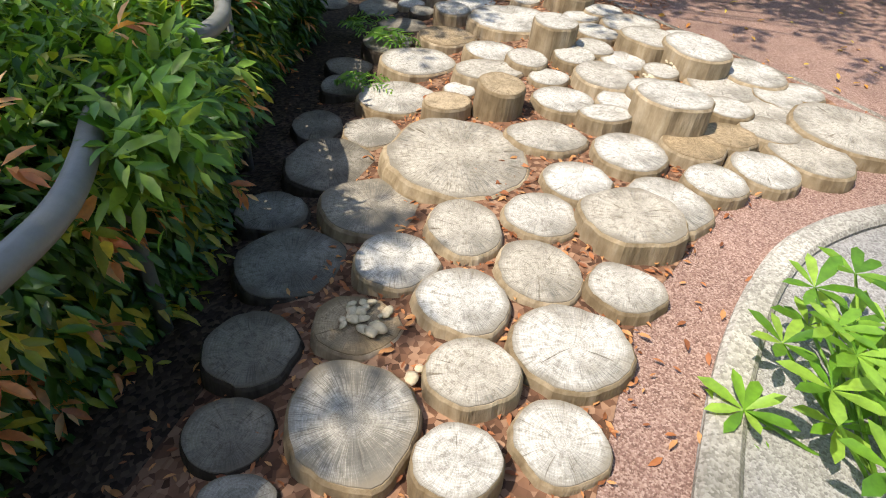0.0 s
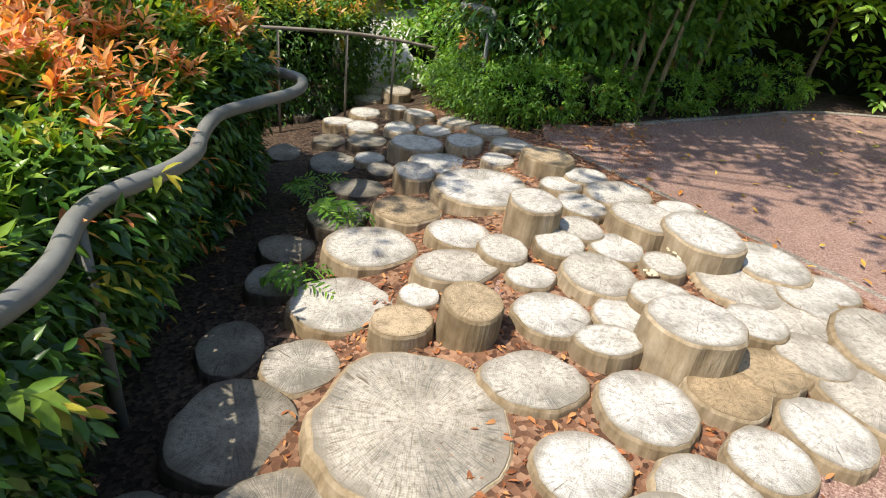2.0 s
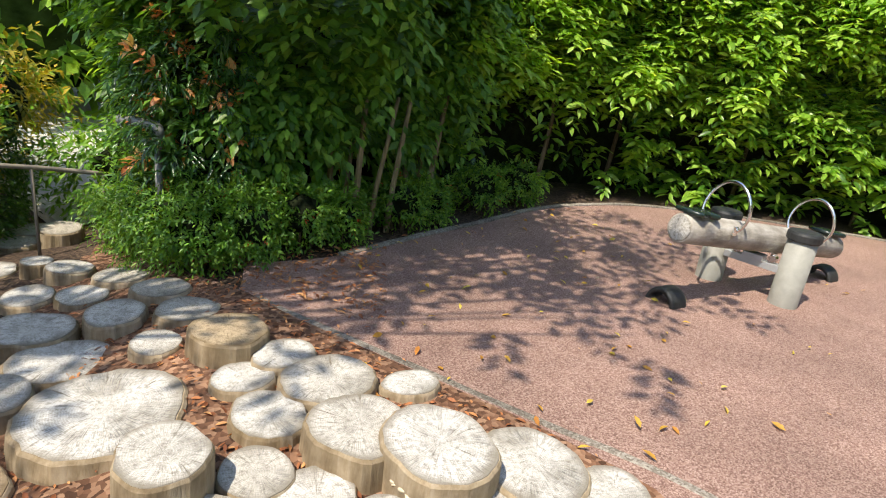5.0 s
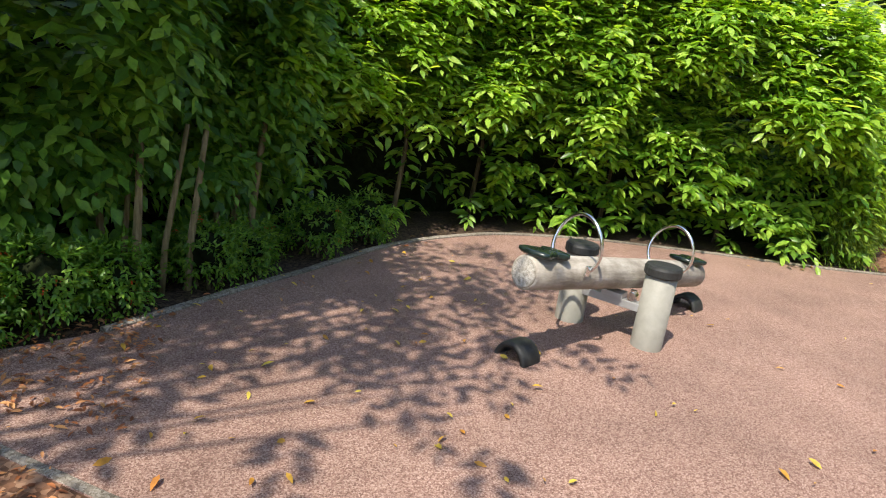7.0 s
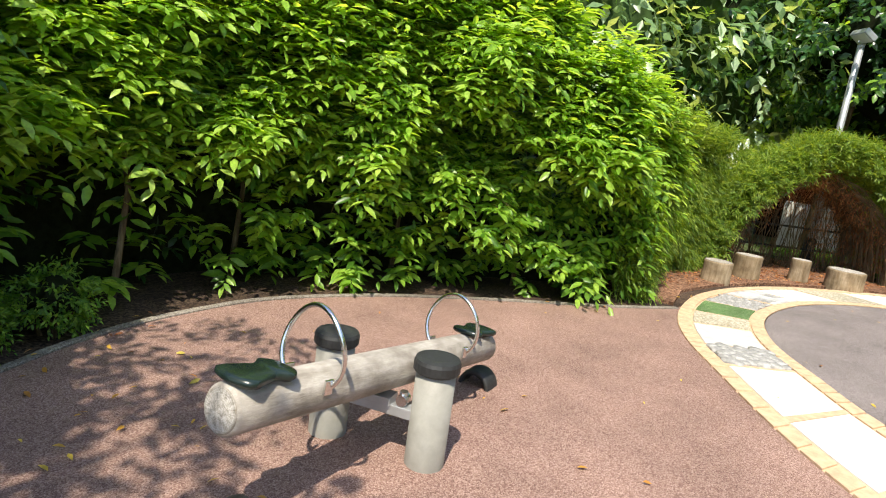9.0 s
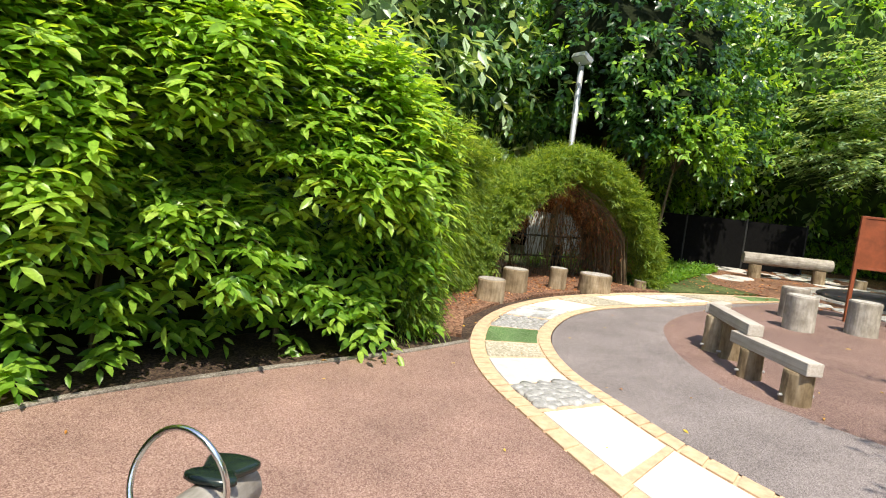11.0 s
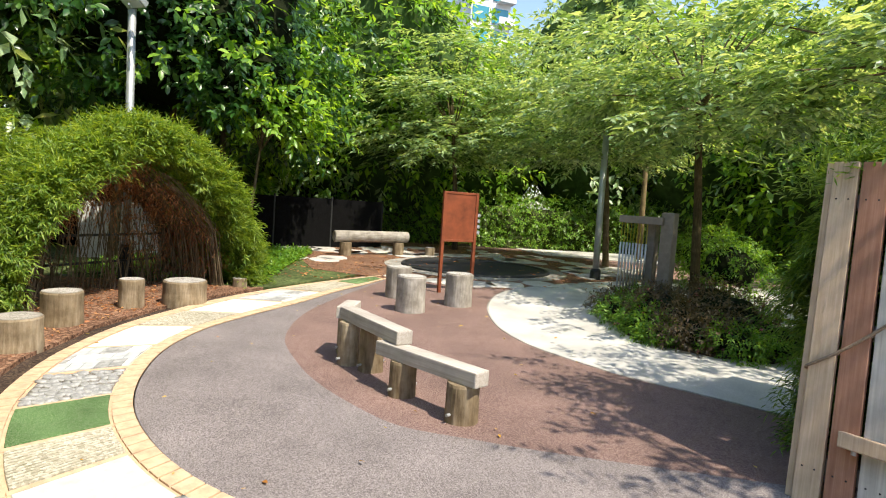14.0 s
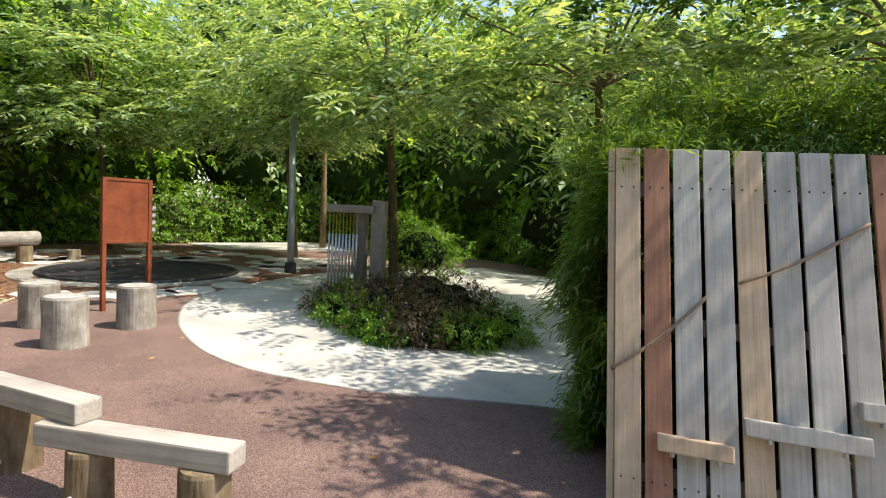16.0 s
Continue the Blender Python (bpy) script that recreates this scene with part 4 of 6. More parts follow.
stool(11.33, 8.32, 0.20, 0.36, BARK, "darker log stump on mulch by the bamboo tunnel", "log_stump", "stumps by the tunnel")
stool(12.35, 7.97, 0.145, 0.36, BARK, "narrow pale log stump on mulch", "log_stump", "stumps by the tunnel")
stool(12.75, 7.45, 0.27, 0.31, BARK, "wide pale log stump on mulch", "log_stump", "stumps by the tunnel")
stool(14.3, 7.0, 0.11, 0.14, BARK, "small low log stump on mulch", "log_stump", "stumps by the tunnel")


# ---- zigzag beam bench ----
def bench():
    ob = thing("beam_bench", pose(9.3, 4.9, 0), "zigzag balance bench of square beams on log posts", "bench")

    def beam(a, b, top, w=0.15, h=0.115):
        a, b = Vector((*a, 0)), Vector((*b, 0))
        bm = bmesh.new()
        box(bm, ((b - a).length, w, h), (0, 0, 0), 0.012)
        c = (a + b) / 2
        part("beam", bm, BEAM, ob, "", Matrix.Translation((c.x - 9.3, c.y - 4.9, top - h / 2)) @ Matrix.Rotation(math.atan2((b - a).y, (b - a).x), 4, "Z"))

    beam((10.22, 5.36), (9.20, 4.90), 0.515)
    beam((9.38, 5.06), (8.50, 4.42), 0.40)
    beam((10.15, 5.38), (10.55, 5.28), 0.512)
    for x, y, r, h in ((10.02, 5.32, 0.10, 0.40), (9.83, 5.12, 0.115, 0.40), (9.17, 4.90, 0.115, 0.285), (8.63, 4.52, 0.125, 0.285), (10.42, 5.33, 0.10, 0.395)):
        count[0] += 1
        post = part("post", lathe([(r * 1.04, -0.03), (r, 0.04), (r * 0.97, h - 0.02), (r * 0.92, h)], 28, 0.09, count[0]), BARK, ob, "", pose(x - 9.3, y - 4.9, 0))
        for s in (1, -1):
            bm = bmesh.new()
            tube([(0, s * r * 0.9, 0.07), (0, s * (r + 0.035), 0.07)], 0.012, 8, bm)
            part("bolt", bm, GALV, post, "projecting steel bolt", pose(0, 0, 0, 0, 0, 35))


bench()


# ---- board on posts, trampoline, far bench ----
def board():
    ob = thing("display_board", pose(14.62, 3.42, 0, 0, 0, -72), "rust-red metal board standing on two thin legs", "board")
    bm = bmesh.new()
    box(bm, (0.60, 0.03, 0.80), (0, 0, 1.33), 0.006)
    panel = part("panel", bm, RUST, ob)
    for s in (1, -1):
        bm = bmesh.new()
        box(bm, (0.055, 0.06, 1.79), (s * 0.32, 0, 0.87), 0.006)
        part("leg", bm, RUST, ob)
    for z in (0.915, 1.745):
        bm = bmesh.new()
        box(bm, (0.59, 0.05, 0.04), (0, 0, z), 0.005)
        part("rail", bm, RUST, ob)
    for k in range(4):
        bm = tube([(0.37, 0.0, 1.05 + 0.1 * k), (0.39, 0.0, 1.10 + 0.1 * k)], 0.035, 10)
        part("bell", bm, GALV, ob, "small grey bell on the board's side")


board()


def trampoline():
    ob = thing("ground_trampoline", pose(18.6, 2.15, 0), "round black in-ground trampoline with a dark rim", "trampoline")
    part("mat", lathe([(1.74, -0.01), (1.74, 0.03), (1.4, 0.026)], 64), MATBLACK, ob)
    bm = bmesh.new()
    tube([(1.78 * math.cos(a), 1.78 * math.sin(a), 0.02) for a in (2 * math.pi * k / 64 for k in range(65))], 0.05, 8, bm)
    part("rim", bm, BLACK, ob)
    part("surround", lathe([(2.25, -0.03), (2.23, 0.018), (1.8, 0.020)], 64), KERB, ob)


trampoline()
rng = np.random.default_rng(11)
for k in range(95):
    a, r = rng.uniform(0, 6.28), rng.uniform(2.6, 5.6)
    x, y = 18.6 + r * math.cos(a), 2.15 + r * math.sin(a)
    if x < 15.6 or (x < 17.6 and y < 0.6) or (x < 18.6 and y > 4.2):
        continue
    bm = lathe([(0.42, -0.02), (0.41, 0.022), (0.38, 0.028)], 9, 0.45, k)
    part("stone", bm, PALE, sensory, "", pose(x, y, 0, 0, 0, k * 37))


def far_bench():
    ob = thing("split_log_bench", pose(20.5, 4.6, 0, 0, 0, -62), "long split-log bench, grey, on stub logs under the trees", "bench")
    bm = lathe([(0.13, -1.15), (0.15, -1.13), (0.15, 1.13), (0.13, 1.15)], 16, 0.1, 9, 0.75)
    part("seat", bm, GREYLOG, ob, "", Matrix.Translation((0, 0, 0.52)) @ Matrix.Rotation(math.pi / 2, 4, "Y"))
    for s in (-0.8, 0.85):
        part("support", lathe([(0.16, -0.05), (0.15, 0.36)], 14, 0.15, s), BARK, ob, "", pose(s, 0, 0))


far_bench()
stool(21.2, 2.9, 0.14, 0.25, BARK, "small dark stump on mulch under the trees", "log_stump", "far stumps")


# ---- lamp posts ----
def lamp_post():
    ob = thing("flood_lamp", pose(14.6, 8.80, 0), "white lamp post with a square flood light on top", "street lamp")
    part("pole", tube([(0, 0, -0.05), (0, 0, 2.2), (0, 0, 4.2)], 0.06, 14), GALV, ob, "", smooth=True)
    part("base", lathe([(0.11, -0.02), (0.11, 0.5), (0.07, 0.56)], 16), BLACK, ob, "black base sleeve")
    bm = bmesh.new()
    box(bm, (0.38, 0.27, 0.11), (0, 0, 0), 0.015)
    head = part("head", bm, GALV, ob, "grey flood light housing", pose(0, 0, 4.36, 32, 0, 60))
    bm = bmesh.new()
    box(bm, (0.32, 0.22, 0.01), (0, 0, -0.057), 0.003)
    part("glass", bm, LAMPWHITE, head, "pale lamp glass")
    bm = tube([(-0.15, 0, 4.24), (0, 0, 4.19), (0.15, 0, 4.24)], 0.018, 8)
    part("bracket", bm, GALV, ob)


lamp_post()


def grey_pole():
    ob = thing("grey_pole", pose(17.47, -0.5, 0), "slender grey metal pole with a black foot", "pole")
    part("shaft", tube([(0, 0, -0.05), (0.03, 0, 1.5), (0.06, 0, 3.4)], 0.075, 12), GALV, ob, "", smooth=True)
    part("foot", lathe([(0.13, -0.02), (0.12, 0.22), (0.09, 0.26)], 14), BLACK, ob)


grey_pole()


# ---- pipe chimes ----
def chimes():
    ob = thing("pipe_chimes", pose(13.30, 0.72, 0, 0, 0, 215), "hanging steel pipe chimes on a grey square post frame", "chimes")
    bm = bmesh.new()
    box(bm, (0.20, 0.18, 1.68), (0.42, 0.10, 0.80), 0.012)
    part("post", bm, CHIMEPOST, ob)
    bm = bmesh.new()
    box(bm, (0.16, 0.16, 1.60), (0.10, 0.22, 0.76), 0.012)
    part("post", bm, CHIMEPOST, ob)
    bm = bmesh.new()
    box(bm, (0.74, 0.10, 0.12), (0.0, 0.0, 1.50), 0.012)
    part("beam", bm, CHIMEPOST, ob)
    for k in range(9):
        x = -0.33 + 0.055 * k
        z = 0.18 + 0.05 * k
        pipe = part("pipe", tube([(x, 0.0, z), (x, 0.0, 1.12)], 0.017, 10), GALV, ob, "", smooth=True)
        part("cord", tube([(x, 0.0, 1.12), (x, 0.0, 1.45)], 0.008, 5), L_GOLD, pipe, "thin yellow cord")


chimes()


# ---- climbing wall ----
def climbing_wall():
    foot = Vector((7.47, 2.81, 0.08))
    along, rise, out = Vector((-0.9, -0.436, 0)).normalized(), Vector((0.179, -0.1786, 0.9675)).normalized(), Vector((-0.4218, 0.8707, 0.2388)).normalized()
    e2 = (rise.cross(along)).normalized()
    if e2.dot(out) > 0:
        e2 = -e2
    e1 = e2.cross(rise).normalized()
    skew_x, skew_z = along.dot(e1), along.dot(rise)
    ob = thing("climbing_wall", Matrix.Translation(foot) @ Matrix((e1, e2, rise)).transposed().to_4x4(), "leaning climbing wall of grey and red-brown boards with rope and foot blocks", "climbing wall")
    kinds = [BOARDT, BOARDR, BOARD, BOARD, BOARDT, BOARD, BOARD, BOARD, BOARDR, BOARD, BOARDT, BOARD, BOARD, BOARDR]
    for k, mat in enumerate(kinds):
        x = 0.006 + 0.157 * k
        bm = bmesh.new()
        box(bm, (0.137, 0.038, 2.12), (x + 0.068, 0.019, 0.90 - 0.004 * k), 0.005)
        b = part("board", bm, mat, ob)
        screws = bmesh.new()
        for z in (0.12, 1.72):
            for dx in (0.035, 0.10):
                tube([(x + dx, -0.002, z), (x + dx, 0.004, z)], 0.0055, 8, screws)
        part("screws", screws, BLACK, b, "dark screw heads")
    bm = bmesh.new()
    for z in (0.15, 0.95, 1.72):
        box(bm, (2.2, 0.06, 0.09), (1.1, 0.072, z), 0.004)
    part("batten", bm, CHIMEPOST, ob)
    bm = bmesh.new()
    box(bm, (0.04, 0.36, 2.12), (-0.018, 0.20, 0.90), 0.005)
    part("side_board", bm, BOARDT, ob)
    for x0, x1, z in ((0.225, 0.585, 0.335), (0.635, 1.165, 0.48), (1.13, 1.55, 0.64), (1.62, 2.0, 0.42)):
        bm = bmesh.new()
        box(bm, (x1 - x0, 0.085, 0.085), ((x0 + x1) / 2, -0.042, z), 0.008)
        blk = part("foot_block", bm, BOARDT if x0 < 0.6 else BOARD, ob)
        for f in (0.2, 0.8):
            x = x0 + (x1 - x0) * f
            part("bolt", tube([(x, -0.045, z - 0.043), (x, -0.045, z - 0.065)], 0.013, 8), GALV, blk, "steel bolt end")
    for a, b in (((-0.01, 0.675), (0.484, 1.123)), ((0.636, 1.204), (1.24, 1.565)), ((1.40, 1.60), (2.1, 1.3))):
        pts = []
        for k in range(33):
            f = k / 32
            sag = 0.03 * math.sin(math.pi * f)
            pts.append(Vector((a[0] + (b[0] - a[0]) * f, -0.018 + (0.03 if k in (0, 32) else 0), a[1] + (b[1] - a[1]) * f - sag)))
        rope = part("rope", tube(pts, 0.0085, 8), ROPE, ob, "twisted rope handhold", smooth=True)
        d = (pts[-1] - pts[0]).normalized()
        side, up = d.orthogonal().normalized(), d.cross(d.orthogonal().normalized())
        for ph in (0, 2.09, 4.19):
            strand = [p + (side * math.cos(ph + n * 0.9) + up * math.sin(ph + n * 0.9)) * 0.0055 for n, p in enumerate([pts[0].lerp(pts[-1], q / 96) + Vector((0, 0, -0.03 * math.sin(math.pi * q / 96))) + Vector((0, 0, 0)) for q in range(97)])]
            part("strand", tube([Vector((p.x, p.y, p.z)) for p in strand], 0.0065, 5), ROPE, rope, smooth=True)
    # the boards run along a slightly falling line, so the whole wall is a little skewed
    skew = Matrix(((skew_x, 0, 0, 0), (0, 1, 0, 0), (skew_z, 0, 1, 0), (0, 0, 0, 1)))
    for piece in ob.children_recursive:
        piece.data.transform(skew)
    return ob


climbing_wall()


# ---- hand rails ----
def rail(points, radius, posts, label, mat=None):
    pts = smooth_line(points, False, 8)
    ob = thing("handrail", pose(0, 0, 0), label, "handrail", "handrails")
    part("rail", tube(pts, radius, 12), mat or PIPE, ob, smooth=True)
    for i in posts:
        p = Vector(points[i])
        part("post", tube([(p.x, p.y, ground_z(p.x, p.y) - 0.1), (p.x, p.y, p.z)], radius * 0.72, 10), mat or PIPE, ob, smooth=True)


rail([(-0.46, 0.2, 0.64), (-0.47, 0.65, 0.635), (-0.49, 0.93, 0.63), (-0.54, 1.11, 0.62), (-0.64, 1.28, 0.61), (-0.75, 1.44, 0.605), (-0.86, 1.64, 0.60), (-0.90, 1.83, 0.595), (-0.87, 2.02, 0.58), (-0.92, 2.22, 0.565), (-1.06, 2.45, 0.55), (-1.10, 2.62, 0.545),
      (-1.08, 2.87, 0.535), (-1.12, 3.06, 0.52), (-1.22, 3.24, 0.50), (-1.31, 3.45, 0.49), (-1.35, 3.62, 0.475), (-1.32, 3.88, 0.46), (-1.29, 4.15, 0.445), (-1.33, 4.36, 0.44), (-1.44, 4.47, 0.44), (-1.75, 4.54, 0.43), (-2.25, 4.5, 0.42)], 0.030, (5, 10), "thick grey curving handrail pipe in front of the hedge")
rail([(-1.20, 6.95, 0.22), (-1.55, 6.72, 0.28), (-1.9, 6.42, 0.33), (-2.35, 6.0, 0.36), (-2.9, 5.6, 0.36), (-3.5, 5.4, 0.36)], 0.016, (0, 1, 2, 3, 4), "thin dark handrail on posts beside the steps", CHIMEPOST)
rail([(-0.92, 6.56, 0.69), (-0.78, 6.47, 0.70), (-0.63, 6.35, 0.70), (-0.62, 6.34, 0.62)], 0.030, (2,), "short grey rail end on a post by the bush")


# ---- hedges and shrubs ----
def left_hedge():
    rng = np.random.default_rng(21)
    ob = thing("red_tip_hedge", pose(0, 0, 0), "dense green hedge with orange-red young shoot tips", "hedge")
    line = [(-0.72, -0.9), (-0.78, 0.6), (-0.86, 1.5), (-1.02, 2.0), (-1.16, 2.35), (-1.30, 2.75), (-1.42, 3.15), (-1.53, 3.65), (-1.65, 4.3), (-1.95, 4.7), (-2.6, 4.9), (-3.6, 5.0)]
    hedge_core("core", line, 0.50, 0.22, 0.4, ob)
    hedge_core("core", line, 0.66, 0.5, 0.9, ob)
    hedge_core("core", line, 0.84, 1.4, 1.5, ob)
    P, W = hedge_face(rng, line, 0.62, 3900, 0.09, 0.06, -0.36, -0.16)
    n = 7600
    Q, V = hedge_face(rng, line, 0.6, n, 0.05)
    back = 2.5 * rng.random(n) ** 1.25
    swell = np.array([lumpy((a, b, 0), 1.7) + 0.5 * lumpy((a, b, 5), 4.0) for a, b in zip(Q[:, 0] - back, Q[:, 1])])
    top = np.c_[Q[:, 0] - 0.97 * back, Q[:, 1] + 0.10 * back, 0.50 + 0.10 * (1 - np.exp(-back / 0.15)) + 0.17 * back + 0.12 * swell]
    V = np.c_[rng.normal(0.25, 0.35, n), rng.normal(0.0, 0.35, n), np.full(n, 1.0)]
    a = shoots(rng, P, W, 0.14, 7, 0.10, 0.45, 0.9)
    b = shoots(rng, top, V, 0.16, 7, 0.085, 0.15, 0.8)
    # Dark front leaves and light top leaves paint the hedge's shade and sun.
    leaves("leaves", *a, 0.36, L_HEDGE, ob)
    v = rng.uniform(0, 1, 150)
    over = np.c_[-0.58 - 0.36 * v + rng.normal(0, 0.05, 150), 1.32 + 0.62 * v + rng.normal(0, 0.05, 150), 0.56 + rng.uniform(-0.06, 0.10, 150)]
    leaves("overhanging_leaves", *shoots(rng, over, np.c_[rng.normal(0.6, 0.4, 150), rng.normal(-0.2, 0.4, 150), rng.normal(0.4, 0.3, 150)], 0.13, 7, 0.10, 0.4, 0.9), 0.36, L_TOP, ob)
    leaves("top_leaves", *b, 0.36, L_TOP, ob, LEAF_PLAIN)
    red = np.array([lumpy((x, y, 3.0), 1.4) + 0.6 * lumpy((x, y, 9.0), 5.0) for x, y in top[:, :2]]) > 0.0
    pick = (rng.random(n) < 0.46) & red & (top[:, 1] > 1.9 + 0.4 * rng.random(n)) | (rng.random(n) < 0.012)
    r1 = shoots(rng, top[pick] + (0, 0, 0.11), V[pick], 0.09, 8, 0.095, 0.1, 0.75)
    pick2 = rng.random(len(P)) < 0.03
    r2 = shoots(rng, P[pick2] + W[pick2] * 0.08, W[pick2], 0.08, 6, 0.09, 0.3, 0.75)
    leaves("young_leaves", *(np.concatenate(q) for q in zip(r1, r2)), 0.34, L_RED, ob, label="orange-red young leaves")
    pick3 = rng.random(len(P)) < np.where(P[:, 1] < 2.2, 0.06, 0.012)
    g = shoots(rng, P[pick3] + W[pick3] * 0.07, W[pick3], 0.13, 6, 0.095, 0.4, 0.8)
    pick4 = rng.random(n) < np.where(top[:, 1] < 2.6, 0.03, 0.12)
    g2 = shoots(rng, top[pick4] + (0, 0, 0.05), V[pick4], 0.13, 6, 0.085, 0.2, 0.8)
    leaves("yellow_leaves", *(np.concatenate(q) for q in zip(g, g2)), 0.34, L_GOLD, ob, label="yellow-green leaves")


left_hedge()


def bush(name, centre, radii, count, leaf, ratio, material, label, per=7, shoot=0.2, droop=0.3, shape=LEAF_FINE, core=True, seed=1, extra=None, group=""):
    """A rounded shrub of leafy shoots over a dark filler that paints inner shade."""
    rng = np.random.default_rng(seed)
    ob = thing(name, pose(centre[0], centre[1], 0), label, "shrub", group)
    c = (0, 0, centre[2])
    P, W = crown_points(rng, c, radii, count, 0.72, -0.75)
    leaves("leaves", *shoots(rng, P, W, shoot, per, leaf, droop, 0.85), ratio, material, ob, shape)
    if extra:
        mat, share, size, lab = extra
        k = rng.random(len(P)) < share
        leaves("flowers" if "flower" in lab else "young_leaves", *shoots(rng, P[k] * 1.04, W[k], shoot * 0.5, 6, size, 0.1, 0.8), 0.5, mat, ob, label=lab)
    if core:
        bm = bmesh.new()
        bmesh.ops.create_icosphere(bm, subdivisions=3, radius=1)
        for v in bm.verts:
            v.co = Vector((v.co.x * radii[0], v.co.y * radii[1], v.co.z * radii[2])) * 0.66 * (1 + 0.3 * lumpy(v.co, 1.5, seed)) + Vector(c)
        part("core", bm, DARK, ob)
    bm = bmesh.new()
    for k in range(4):
        a = k * 1.6
        tube([(0.05 * math.cos(a), 0.05 * math.sin(a), -0.1), (0.1 * math.cos(a), 0.1 * math.sin(a), centre[2] * 0.5), (radii[0] * 0.4 * math.cos(a), radii[1] * 0.4 * math.sin(a), centre[2])], 0.016, 6, bm, 0.006)
    part("stem_mass", bm, TWIG, ob, kind="stuff")
    return ob


# far hedge past the steps, yellow-tipped
def far_hedge():
    rng = np.random.default_rng(22)
    ob = thing("golden_hedge", pose(0, 0, 0), "tall hedge with yellow and orange leaf tips behind the handrail", "hedge")
    line = [(-5.5, 5.3), (-4.0, 5.6), (-3.1, 6.0), (-2.5, 6.5), (-2.15, 7.0), (-2.2, 7.6), (-2.6, 8.2)]
    hedge_core("core", line, 0.30, 0.30, 0.8, ob)
    hedge_core("core", line, 0.75, 1.0, 1.2, ob)
    P, W = hedge_face(rng, line, 0.40, 2400, 0.10, 0.0, -0.6)
    n = 4200
    Q, _ = hedge_face(rng, line, 1.1, n, 0.05)
    b = 2.2 * rng.random(n)
    top = np.c_[Q[:, 0] - 0.55 * b, Q[:, 1] + 0.8 * b, 0.30 + 0.46 * b + 0.16 * np.array([lumpy((x, y, 0), 1.6) for x, y, _ in Q])]
    V = np.c_[rng.normal(0.3, 0.35, n), rng.normal(-0.4, 0.35, n), np.ones(n)]
    # Front leaves hold shade in their green, top leaves hold sun.
    leaves("leaves", *shoots(rng, P, W, 0.17, 6, 0.075, 0.35), 0.36, L_HEDGE, ob, LEAF_PLAIN)
    g = rng.random(n) < 0.25 + 0.35 * (b / 2.2)
    leaves("top_leaves", *shoots(rng, top[~g], V[~g], 0.16, 6, 0.095, 0.15, face=0.8), 0.36, L_TOP, ob, LEAF_PLAIN)
    leaves("yellow_leaves", *shoots(rng, top[g], V[g], 0.16, 6, 0.095, 0.15, face=0.8), 0.36, L_GOLD, ob, LEAF_PLAIN, "yellow-green leaf tips")
    k = rng.random(n) < 0.12
    leaves("young_leaves", *shoots(rng, top[k] + (0, 0, 0.1), V[k], 0.09, 6, 0.075, 0.1), 0.36, L_RED, ob, label="orange young leaves")


far_hedge()


